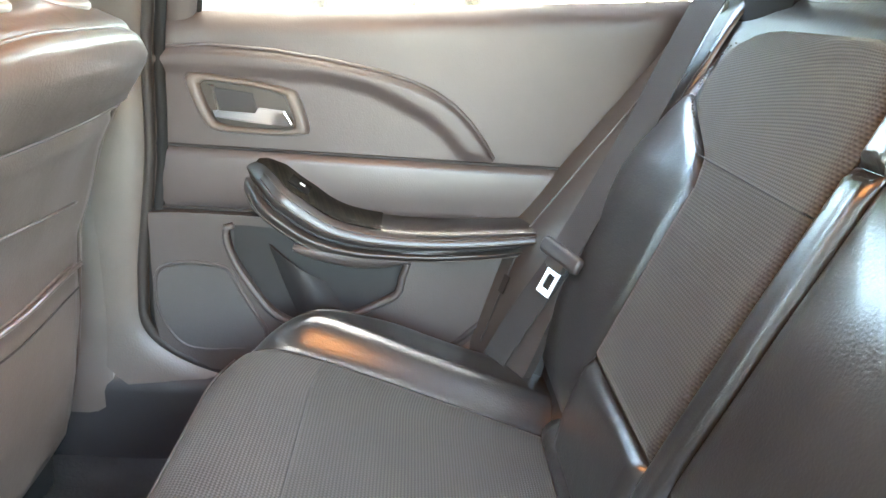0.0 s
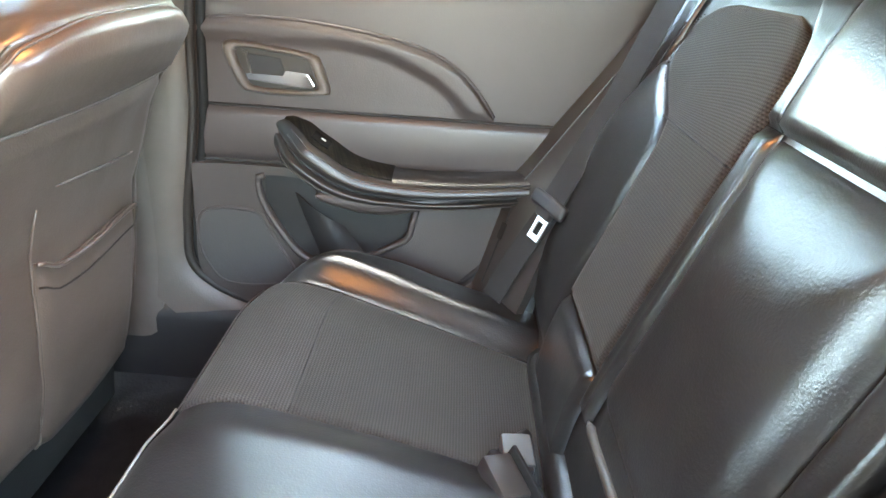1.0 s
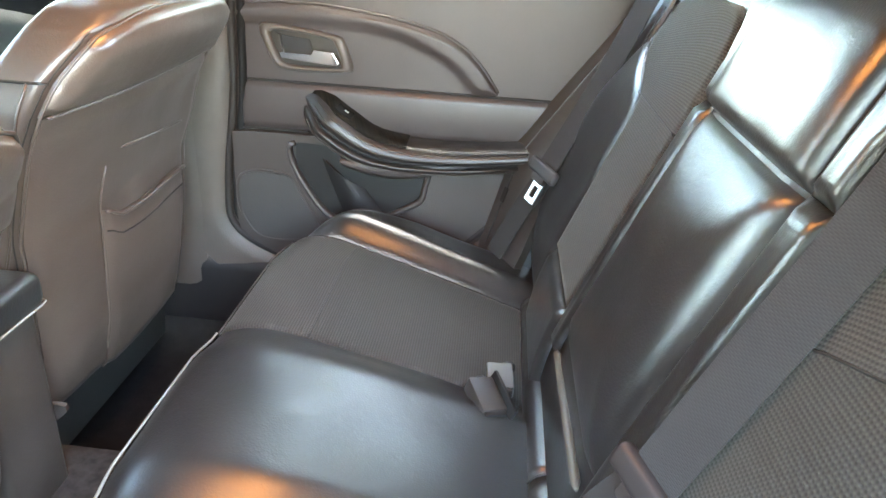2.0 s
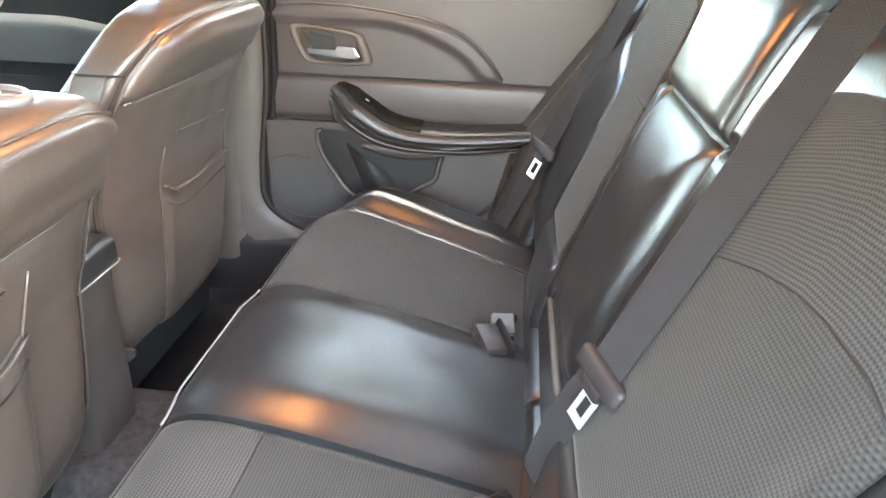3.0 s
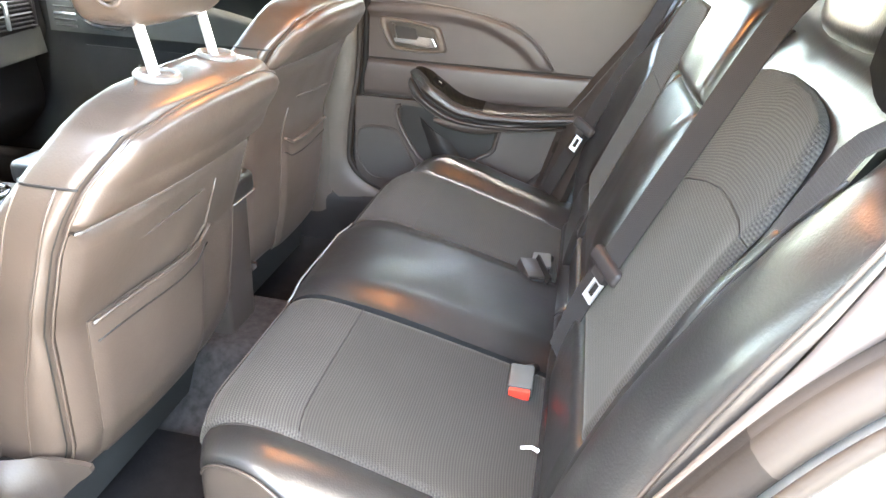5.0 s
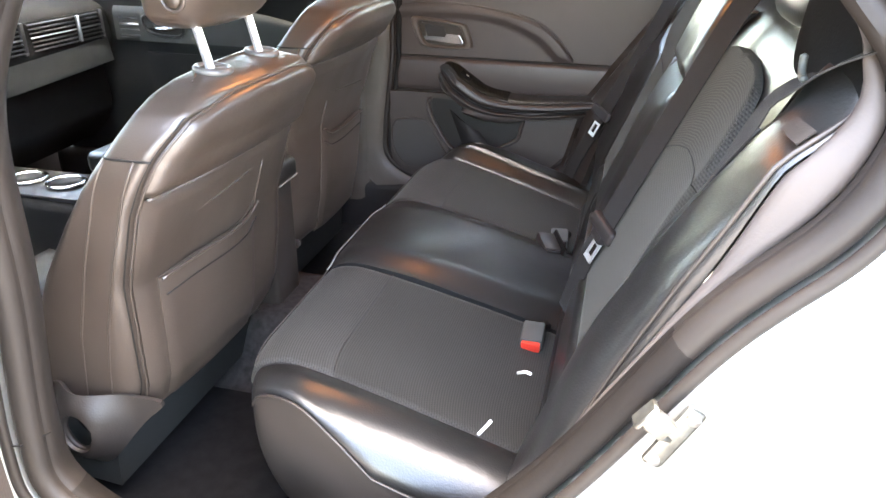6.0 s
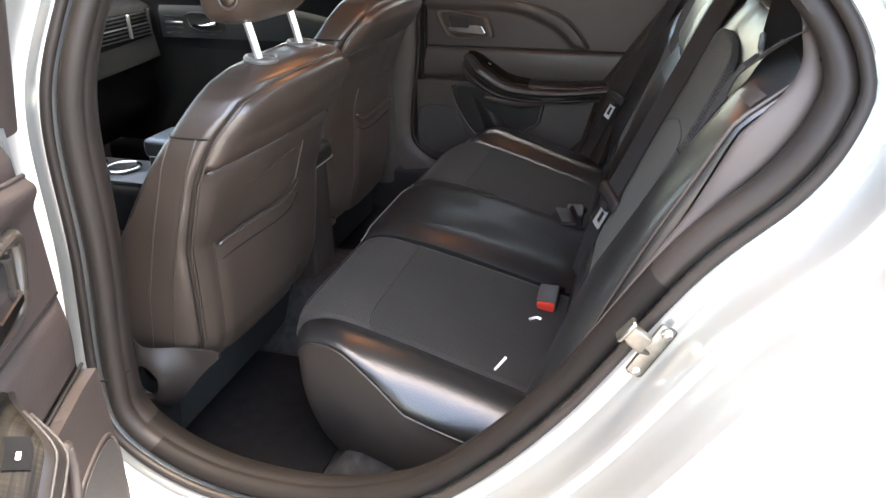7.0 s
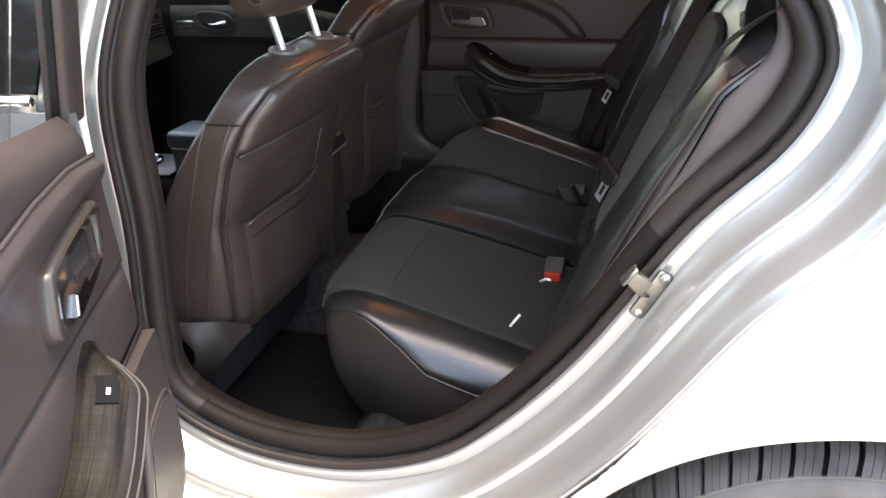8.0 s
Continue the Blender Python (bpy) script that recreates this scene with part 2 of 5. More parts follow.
def grid(P, thick=0.01, puff=0.0, edge=0.02, flip=False, roll="lrbt", sink=0.0, wrinkle=0.0, seed=0.0):
    """A closed shell on the array of points P[i, j]; its face is puffed up between rounded edges."""
    P = np.asarray(P, float)
    nu, nv = P.shape[0] - 1, P.shape[1] - 1
    du, dv = np.gradient(P, axis=0), np.gradient(P, axis=1)
    N = np.cross(du, dv)
    N /= np.linalg.norm(N, axis=2, keepdims=True) + 1e-12
    if flip:
        N = -N
    U = np.concatenate([np.zeros((1, nv + 1)), np.cumsum(np.linalg.norm(np.diff(P, axis=0), axis=2), axis=0)])
    V = np.concatenate([np.zeros((nu + 1, 1)), np.cumsum(np.linalg.norm(np.diff(P, axis=1), axis=2), axis=1)], axis=1)
    d = np.full(U.shape, 9.0)
    for key, dist in (("l", U), ("r", U[-1:] - U), ("b", V), ("t", V[:, -1:] - V)):
        if key in roll:
            d = np.minimum(d, dist)
    q = np.clip(d / edge, 0, 1)
    off = puff * np.sqrt(1 - (1 - q) ** 2) - sink * (1 - q)
    if wrinkle:
        for i in range(nu + 1):
            for j in range(nv + 1):
                off[i, j] += wrinkle * q[i, j] * noise.noise(Vector(P[i, j]) * 9 + Vector((seed, seed, 0)))
    F = P + N * off[..., None]
    B = P - N * thick
    n = (nu + 1) * (nv + 1)
    verts = np.concatenate([F.reshape(-1, 3), B.reshape(-1, 3)])
    uvs = np.stack([U, V], 2).reshape(-1, 2)
    uvs = np.concatenate([uvs, uvs])
    at = lambda i, j: i * (nv + 1) + j
    faces = []
    for i in range(nu):
        for j in range(nv):
            q4 = (at(i, j), at(i + 1, j), at(i + 1, j + 1), at(i, j + 1))
            faces.append(q4[::-1] if flip else q4)
            r4 = tuple(k + n for k in q4)
            faces.append(r4 if flip else r4[::-1])
    rim = [(at(i, 0), at(i + 1, 0)) for i in range(nu)] + [(at(nu, j), at(nu, j + 1)) for j in range(nv)]
    rim += [(at(i + 1, nv), at(i, nv)) for i in reversed(range(nu))] + [(at(0, j + 1), at(0, j)) for j in reversed(range(nv))]
    for a, b in rim:
        f4 = (b, a, a + n, b + n)
        faces.append(f4[::-1] if flip else f4)
    me = mesh_from(verts, faces, uvs)
    me.set_sharp_from_angle(angle=radians(50))
    return me


def field(f, nu, nv):
    return np.array([[f(i / nu, j / nv) for j in range(nv + 1)] for i in range(nu + 1)], float)


def tube(pts, r, seg=8, closed=False, flat=1.0, up=None):
    """A round bar along pts; r may be a list. flat squeezes it across the direction up."""
    p = np.array(pts, float)
    n = len(p)
    rr = [r] * n if isinstance(r, (int, float)) else list(r)
    verts, faces = [], []
    ref = np.array(up if up is not None else (0.137, 0.31, 0.94))
    for i in range(n):
        t = (p[(i + 1) % n] - p[i - 1]) if closed else p[min(n - 1, i + 1)] - p[max(0, i - 1)]
        t = t / (np.linalg.norm(t) + 1e-12)
        a = np.cross(t, ref)
        a /= np.linalg.norm(a) + 1e-12
        b = np.cross(a, t)
        for k in range(seg):
            w = 2 * math.pi * k / seg
            verts.append(p[i] + rr[i] * (math.cos(w) * a + flat * math.sin(w) * b))
    for i in range(n if closed else n - 1):
        for k in range(seg):
            i2, k2 = (i + 1) % n, (k + 1) % seg
            faces.append((i * seg + k, i * seg + k2, i2 * seg + k2, i2 * seg + k))
    if not closed:
        faces.append(tuple(range(seg))[::-1])
        faces.append(tuple((n - 1) * seg + k for k in range(seg)))
    return mesh_from(verts, faces)


def rbox(size, m, bevel=0.004, seg=2, taper=1.0):
    bm = bmesh.new()
    bmesh.ops.create_cube(bm, size=1)
    for v in bm.verts:
        k = taper if v.co.z > 0 else 1.0
        v.co = Vector((v.co.x * size[0] * k, v.co.y * size[1] * k, v.co.z * size[2]))
    bmesh.ops.bevel(bm, geom=bm.edges[:], offset=bevel, segments=seg, profile=0.5, affect="EDGES")
    bm.transform(m)
    return from_bm(bm, True)


def prism(outline, depth, place, bevel=0.0015):
    """A plate with the given flat outline; place(u, v, d) gives the world point."""
    bm = bmesh.new()
    bot = [bm.verts.new((u, v, 0)) for u, v in outline]
    f = bm.faces.new(bot)
    r = bmesh.ops.extrude_face_region(bm, geom=[f])
    top = [v for v in r["geom"] if isinstance(v, bmesh.types.BMVert)]
    for v in top:
        v.co.z = depth
    if bevel:
        es = [e for e in bm.edges if all(v.co.z > depth * 0.5 for v in e.verts)]
        bmesh.ops.bevel(bm, geom=es, offset=bevel, segments=2, affect="EDGES")
    for v in bm.verts:
        v.co = Vector(place(*v.co))
    return from_bm(bm, True)


def ring_between(inner, outer, place, thick=0.01, steps=6, puff=0.0, edge=0.01, flip=False):
    """A panel with a hole: between two closed outlines that run side by side."""
    inner, outer = np.array(inner), np.array(outer)
    k = len(inner)
    P = field(lambda a, b: place(*(inner[int(round(a * k)) % k] * (1 - b) + outer[int(round(a * k)) % k] * b)), k, steps)
    return grid(P, thick, puff, edge, flip, roll="bt")


def torus(centre, R, r, m=None, n=28):
    pts = [(R * math.cos(2 * math.pi * i / n), R * math.sin(2 * math.pi * i / n), 0) for i in range(n)]
    me = tube(pts, r, 8, closed=True)
    me.transform(Matrix.Translation(centre) @ (m or Matrix()))
    return me


# ---- ground and surroundings ----
GROUND = -0.05
bm = bmesh.new()
bmesh.ops.create_grid(bm, x_segments=24, y_segments=24, size=400)
for v in bm.verts:
    v.co.z = GROUND
tagged(part("ground", bm, ASPHALT), "pale grey worn concrete ground under the parked car", "ground", kind="structure")


def tree(x, y, h, seed):
    rnd = random.Random(seed)
    t = thing("tree", (x, y, GROUND), "broad green leafy tree beside the parking place", "tree", "trees round the parking place")
    bm = bmesh.new()
    trunk = spline([(x, y, GROUND), (x + 0.1, y - 0.05, h * 0.25), (x - 0.05, y + 0.1, h * 0.5), (x, y, h * 0.8)], 10)
    part("trunk", tube(trunk, list(np.linspace(0.2, 0.05, 11)), 8), BARK, t)
    verts, faces = [], []
    for k in range(12):
        a = rnd.uniform(0, 6.28)
        z0 = h * rnd.uniform(0.22, 0.7)
        L = h * rnd.uniform(0.2, 0.36)
        tip = Vector((x + L * math.cos(a), y + L * math.sin(a), z0 + L * rnd.uniform(0.2, 0.8)))
        part("limb", tube(spline([(x, y, z0), ((x + tip.x) / 2, (y + tip.y) / 2, z0 + 0.3 * L), tuple(tip)], 5), [0.07, 0.06, 0.05, 0.04, 0.03, 0.015], 6), BARK, t)
        for c in range(8):
            cc = tip + Vector((rnd.gauss(0, 0.1), rnd.gauss(0, 0.1), rnd.gauss(0, 0.09))) * h
            for _ in range(44):
                p = cc + Vector((rnd.gauss(0, 1), rnd.gauss(0, 1), rnd.gauss(0, 0.7))) * h * 0.05
                u = Vector((rnd.gauss(0, 1), rnd.gauss(0, 1), rnd.gauss(0, 1))).normalized() * rnd.uniform(0.11, 0.21)
                w = u.orthogonal().normalized() * u.length * 0.55
                n0 = len(verts)
                verts += [p - u, p + w, p + u, p - w]
                faces.append((n0, n0 + 1, n0 + 2, n0 + 3))
    part("crown", mesh_from(verts, faces, smooth=False), LEAF, t)
    return t


for i, (x, y, h) in enumerate([(0.4, 9.4, 9.6), (3.6, 8.8, 9.2), (7.0, 10.0, 10.0), (11.0, 9.0, 9.0), (1.6, 13.5, 12.0), (5.6, 13.8, 12.0), (-1.0, 11.5, 9.5), (-16.0, 14.0, 8.0), (27.0, 12.0, 8.0), (24.0, -14.0, 8.0), (-9.5, 6.0, 7.0), (-7.5, -3.5, 7.5), (-6.0, -8.0, 8.0), (-10.0, -10.0, 8.0)]):
    tree(x, y, h, 40 + i)

# ---- car body ----
RING = [(0.30, 1.20), (0.275, 1.089), (0.249, 0.941), (0.242, 0.771), (0.217, 0.568), (0.230, 0.468), (0.347, 0.406), (0.511, 0.400),
        (0.655, 0.447), (0.752, 0.523), (0.865, 0.661), (0.980, 0.850), (1.060, 0.945), (1.092, 1.005), (1.096, 1.045), (1.065, 1.10),
        (0.97, 1.19), (0.80, 1.255), (0.55, 1.285), (0.38, 1.27)]
NR = 240
ring = spline(RING, NR, closed=True)
rt = np.roll(ring, -1, axis=0) - np.roll(ring, 1, axis=0)
rt /= np.linalg.norm(rt, axis=1, keepdims=True)
rn = np.stack([-rt[:, 1], rt[:, 0]], 1)
rn = sum(np.roll(rn, k, axis=0) for k in range(-9, 10))
rn /= np.linalg.norm(rn, axis=1, keepdims=True)
rc = ring.mean(axis=0)
if np.sum(rn * (ring - rc)) < 0:
    rn = -rn


def body_y(z, base):
    """Half width at height z: the side leans in above the waist."""
    t = z - 1.0
    return base - 0.26 * (t + math.sqrt(t * t + 0.0025))


def hoop(d, base, side):
    """The door opening's outline moved out by d, at half width base."""
    out = []
    for p, n in zip(ring, rn):
        q = p + n * d
        x = q[0] - (0.024 * smooth(0.7, 0.4, q[0]) if side > 0 else 0.0)
        out.append((x, side * body_y(q[1], base), q[1]))
    return out


def hoops(rows, side, sub=1):
    rows2 = []
    for a, b in zip(rows[:-1], rows[1:]):
        for k in range(sub):
            f = k / sub
            rows2.append((a[0] * (1 - f) + b[0] * f, a[1] * (1 - f) + b[1] * f))
    rows2.append(rows[-1])
    H = [hoop(d, b, side) for d, b in rows2]
    return np.array([[H[j][i % NR] for j in range(len(H))] for i in range(NR + 1)])


car = thing("car_body", (0, 0, GROUND), "silver painted saloon car body with its rear door open", "car body", kind="structure")
JAMB = [(0.012, 0.775), (0.014, 0.800), (0.022, 0.811), (0.032, 0.812), (0.039, 0.810), (0.045, 0.820), (0.052, 0.850), (0.056, 0.861), (0.062, 0.864), (0.068, 0.864), (0.073, 0.871), (0.082, 0.902), (0.086, 0.914), (0.092, 0.921), (0.097, 0.920), (0.099, 0.912)]
part("door_jamb", grid(hoops(JAMB, -1, 2), 0.006, flip=True), PAINT, car, "bright silver stepped door jamb")
part("door_jamb", grid(hoops(JAMB, 1, 1), 0.006, flip=False), PAINT, car)

part("panel_lip", tube(hoop(0.0985, 0.9165, -1), 0.0055, 8, closed=True, up=(0, 1, 0)), PAINT, car)

WHEEL_R = Vector((1.24, 0.285))
WHEEL_F = Vector((-1.50, 0.285))
edge_ring = ring + rn * 0.0982


def side_y(x, z):
    low = 0.008 * (1 - ((z - 0.62) / 0.42) ** 2)
    lean = 0.26 * (z - 1.0 + math.sqrt((z - 1.0) ** 2 + 0.0025))
    end = 0.10 * max(0.0, abs(x - 0.0) - 1.7) ** 1.5
    return 0.915 + max(-0.03, low) - lean - end


def inside_ring(x, z):
    hit = False
    for (x1, z1), (x2, z2) in zip(edge_ring, np.roll(edge_ring, -1, axis=0)):
        if (z1 > z) != (z2 > z) and x < (x2 - x1) * (z - z1) / (z2 - z1) + x1:
            hit = not hit
    return hit


def radial_panel(c, R, far, side, a0=-20, a1=200, na=220, nr=14):
    """Body side round a wheel arch of radius R, out to where far(x, z) ends it, with a lip turned in at the arch."""
    P = []
    for i in range(na + 1):
        a = radians(a0 + (a1 - a0) * i / na)
        u = Vector((math.cos(a), math.sin(a)))
        r = R
        while r < 2.2 and not far(c.x + u.x * (r + 0.002), c.y + u.y * (r + 0.002)):
            r += 0.002
        row = []
        x, z = c + u * (R + 0.004)
        row.append((x, side * (side_y(x, z) - 0.03), z))
        for k in range(nr + 1):
            rr = R + (r - R) * (k / nr) ** 1.3
            x, z = c + u * rr
            flare = 0.012 * math.exp(-((rr - R) / 0.03) ** 2)
            row.append((x, side * (side_y(x, z) + flare), z))
        P.append(row)
    return grid(P, 0.004, flip=side < 0)


def rear_limit(x, z):
    top = table(x, [(0.9, 1.26), (1.1, 1.245), (1.45, 1.13), (1.75, 1.03), (2.2, 1.0)])
    return x > 2.2 or z > top or z < 0.1 or inside_ring(x, z) or (x < 0.60 and z < 0.6) or (x < 0.95 and z > 1.0)


def front_limit(x, z):
    top = table(x, [(-2.3, 0.66), (-1.6, 0.86), (-1.0, 0.95), (0.2, 0.99)])
    return x < -2.3 or x > 0.135 or z > top or z < 0.1


for side in (-1, 1):
    part("quarter_panel", radial_panel(WHEEL_R, 0.405, rear_limit, side), PAINT, car, "sunlit silver rear quarter panel")
    part("front_side", radial_panel(WHEEL_F, 0.40, front_limit, side), PAINT, car)
    part("rocker_panel", grid(field(lambda u, v: (-1.05 + 1.92 * u, side * (0.90 + 0.012 * math.sin(v * 3.1)), 0.10 + 0.205 * v), 24, 6), 0.01, flip=side > 0), PAINT, car)
    part("wheel_well", grid(field(lambda u, v: (WHEEL_R.x + 0.405 * math.cos(3.3 * u - 0.08), side * (0.60 + 0.285 * v), WHEEL_R.y + 0.405 * math.sin(3.3 * u - 0.08)), 30, 4), 0.004, flip=side < 0), BLACK_RUBBER, car)


def crown_sheet(xz, half, drop, nu=18, nv=20):
    """A sheet over the car's width along an (x, z) line, bowed down towards its sides."""
    line = spline(xz, nu)
    return field(lambda u, v: (lambda p, h: (p[0] + 0.06 * abs(2 * v - 1) ** 2 * (1 if p[0] < 0.2 else -1) * drop * 6, (2 * v - 1) * h, p[1] - drop * (2 * v - 1) ** 2))(line[int(round(u * nu))], half(line[int(round(u * nu))][0])), nu, nv)


part("roof", grid(crown_sheet([(-0.42, 1.335), (0.1, 1.375), (0.6, 1.37), (1.15, 1.315)], lambda x: 0.655, 0.035), 0.004), PAINT, car)
part("bonnet", grid(crown_sheet([(-2.3, 0.70), (-1.9, 0.83), (-1.05, 0.93)], lambda x: 0.86, 0.06), 0.004), PAINT, car)
part("boot_lid", grid(crown_sheet([(1.74, 1.03), (2.0, 1.02), (2.22, 0.99), (2.26, 0.5), (2.22, 0.2)], lambda x: 0.82, 0.02), 0.004), PAINT, car)
for side in (-1, 1):
    part("roof_rail", tube(spline([(-1.1, side * 0.80, 0.95), (-0.42, side * 0.665, 1.30), (0.3, side * 0.655, 1.335), (0.9, side * 0.66, 1.30), (1.1, side * 0.67, 1.275), (1.72, side * 0.74, 1.04)], 40), 0.035, 10), PAINT, car)
tagged(part("window_front", grid(crown_sheet([(-1.08, 0.94), (-0.75, 1.16), (-0.43, 1.325)], lambda x: 0.70, 0.03), 0.005), SCREEN), "clear sloping car windscreen", "window", kind="structure")
rear_glass = tagged(part("window_rear", grid(crown_sheet([(1.155, 1.312), (1.45, 1.185), (1.74, 1.03)], lambda x: 0.68, 0.03), 0.005), SCREEN), "clear sloping rear window glass", "window", kind="structure")
rear_glass.visible_shadow = False

# headliner, floor, shelf
tagged(part("ceiling", grid(crown_sheet([(-0.42, 1.30), (0.1, 1.335), (0.6, 1.33), (1.135, 1.280)], lambda x: 0.655, 0.045), 0.012, flip=True), HEADLINER), "grey woven car headliner", "ceiling", kind="structure")


def floor_z(x, y):
    hump = 0.145 * smooth(0.20, 0.10, abs(y))
    rise = 0.10 * smooth(0.40, 0.50, x)
    sill = 0.10 * smooth(0.62, 0.72, abs(y))
    return 0.205 + hump + rise * (1 - smooth(0.20, 0.10, abs(y))) * smooth(0.66, 0.56, abs(y)) + 0.6 * sill


P = field(lambda u, v: (-1.1 + 2.1 * u, -0.76 + 1.52 * v, floor_z(-1.1 + 2.1 * u, -0.76 + 1.52 * v)), 60, 60)
tagged(part("floor", grid(P, 0.03, wrinkle=0.002), CARPET), "dark carpeted car floor with a raised tunnel", "floor", kind="structure")
# Mats added in black so that the footwells hold their shade.
for side in (-1, 1):
    P = field(lambda u, v: (lambda x, y: (x, y, floor_z(x, y) + 0.010))(-0.05 + 0.47 * u, side * (0.22 + 0.46 * v)), 30, 24)
    tagged(part("shade_mat", grid(P, 0.006, 0.003, 0.01, flip=side < 0, wrinkle=0.002), MAT), "black mat added in the rear footwell for its shade", "floor mat", "rear floor mats")
P = field(lambda u, v: (1.13 + 0.62 * u, -0.70 + 1.40 * v, 1.055 - 0.02 * u), 10, 10)
tagged(part("parcel_shelf", grid(P, 0.02), HEADLINER), "grey cloth parcel shelf under the rear window", "shelf", kind="structure")
P = field(lambda u, v: (-1.12, -0.8 + 1.6 * u, 0.1 + 0.85 * v), 6, 6)
tagged(part("bulkhead", grid(P, 0.02), DARK_PLASTIC), "dark bulkhead in front of the footwells", "wall", kind="structure")
P = field(lambda u, v: (1.22 + 0.1 * v, -0.72 + 1.44 * u, 0.25 + 0.80 * v), 6, 6)
tagged(part("rear_bulkhead", grid(P, 0.02), DARK_PLASTIC), "dark panel behind the rear seat", "wall", kind="structure")

# Unseen sheets added to stop light leaking in under the floor and sills.
P = field(lambda u, v: (-1.15 + 2.35 * u, -0.885 + 1.77 * v, 0.15), 6, 6)
part("floor_light_block", grid(P, 0.02), BLACK_RUBBER, car)
for side in (-1, 1):
    P = field(lambda u, v: (-1.12 + 2.08 * u, side * 0.787, 0.15 + 0.20 * v), 8, 2)
    part("sill_light_block", grid(P, 0.006), BLACK_RUBBER, car)

# rubber seal and trim of the open doorway
seal = thing("door_seal", (0.5, -0.78, 0.40), "brown-grey rubber door seal round the open doorway", "door seal", kind="structure")
lips = hoops([(-0.014, 0.772), (-0.016, 0.782), (-0.010, 0.793), (0.0, 0.797), (0.008, 0.793), (0.014, 0.780)], -1, 2)
# Low and rear runs of the seal take a darker colour, as shade.
sill_run = [k for k in range(NR) if (lips[k, 4, 2] < 0.50 and lips[k, 4, 0] > 0.27) or (lips[k, 4, 0] > 0.6 and lips[k, 4, 2] < 0.84)]
part("seal_lip", grid(np.concatenate([lips[sill_run[-1]:], lips[1: sill_run[0] + 1]]), 0.004, flip=True), RUBBER, seal)
part("sill_lip", grid(lips[sill_run[0]: sill_run[-1] + 1], 0.004, flip=True), SILL, seal, "rubber lip along the sill, shade put into its colour")
part("seal_bead", tube(hoop(0.015, 0.803, -1), 0.0068, 8, closed=True, up=(0, 1, 0)), RUBBER, seal)
sheet = hoops([(0.034, 0.712), (0.006, 0.726), (-0.009, 0.748), (-0.014, 0.762), (-0.011, 0.772)], -1, 2)
low = [k for k in range(NR) if sheet[k, 4, 2] < 0.47 or (sheet[k, 4, 0] > 0.6 and sheet[k, 4, 2] < 0.84)]
part("pillar_cover", grid(np.concatenate([sheet[low[-1]:], sheet[1: low[0] + 1]]), 0.004, flip=True), RUBBER, seal, "brown plastic pillar trim")
part("sill_cover", grid(sheet[low[0]: low[-1] + 1], 0.004, flip=True), SILL, seal, "black plastic sill trim, shade put in up the rear side")
part("seal_joint", tube([hoop(-0.02, 0.768, -1)[54], hoop(0.0, 0.799, -1)[54], hoop(0.014, 0.803, -1)[54]], 0.0012, 6), BLACK_RUBBER, seal)
seal2 = thing("door_seal", (0.5, 0.70, 0.40), "black rubber seal and trim round the closed door", "door seal", kind="structure")
part("seal_lip", tube(hoop(-0.017, 0.694, 1), 0.0085, 8, closed=True, up=(0, 1, 0)), BLACK_RUBBER, seal2)
part("seal_lip", tube(hoop(-0.001, 0.686, 1), 0.0085, 8, closed=True, up=(0, 1, 0)), RUBBER, seal2)
part("trim", grid(hoops([(-0.006, 0.70), (0.002, 0.686), (0.02, 0.674), (0.05, 0.668), (0.09, 0.664)], 1, 2), 0.004, flip=True), BROWN_PLASTIC, seal2)
for side in (-1, 1):
    P = field(lambda u, v: (0.03 + 0.11 * u + 0.05 * smooth(0.5, 1.0, v), side * (0.668 - 0.10 * smooth(0.6, 1.0, v)), 0.3 + 0.98 * v), 8, 24)
    tagged(part("pillar_trim", grid(P, 0.02, 0.012, 0.05, flip=side < 0), BROWN_PLASTIC), "taupe plastic centre pillar trim", "pillar trim", kind="structure")

tagged(part("pillar_base", rbox((0.36, 0.02, 0.80), pose(0.06, 0.735, 0.62), 0.004, 2), DARK_PLASTIC), "dark inner face of the centre pillar", "trim", kind="structure")
tagged(part("sill_trim", rbox((2.0, 0.11, 0.23), pose(-0.05, 0.715, 0.285), 0.03, 4), DARK_PLASTIC), "taupe plastic door sill trim", "trim", kind="structure")

# ---- rear seat ----
seat = thing("rear_seat", (0.65, 0, 0.205), "black leather rear bench with ribbed grey cloth inserts", "car seat")
CP = spline([(0.46, 0.20), (0.418, 0.30), (0.382, 0.40), (0.364, 0.468), (0.374, 0.515), (0.42, 0.533), (0.50, 0.522), (0.65, 0.487), (0.80, 0.447), (0.89, 0.42)], 300)
BP = spline([(0.835, 0.40), (0.842, 0.48), (0.862, 0.575), (0.925, 0.745), (0.987, 0.90), (1.030, 1.005), (1.062, 1.058), (1.11, 1.082), (1.19, 1.075)], 300)


def normals2(line):
    t = np.gradient(line, axis=0)
    t /= np.linalg.norm(t, axis=1, keepdims=True)
    return np.stack([-t[:, 1], t[:, 0]], 1)


CN, BN = normals2(CP), normals2(BP)
K = np.linspace(0, 1, 301)


def on(line, nrm, s, off):
    x, z = (float(np.interp(s, K, line[:, j])) for j in (0, 1))
    a, b = (float(np.interp(s, K, nrm[:, j])) for j in (0, 1))
    return x + a * off, z + b * off


TOP = int(np.argmin(CP[:, 0]))


def cs(x):
    """Parameter of the cushion line where its upper side is at x."""
    return float(np.interp(x, CP[TOP:, 0], K[TOP:]))


def bs(z):
    top = int(np.argmax(BP[:, 1]))
    return float(np.interp(z, BP[:top, 1], K[:top]))


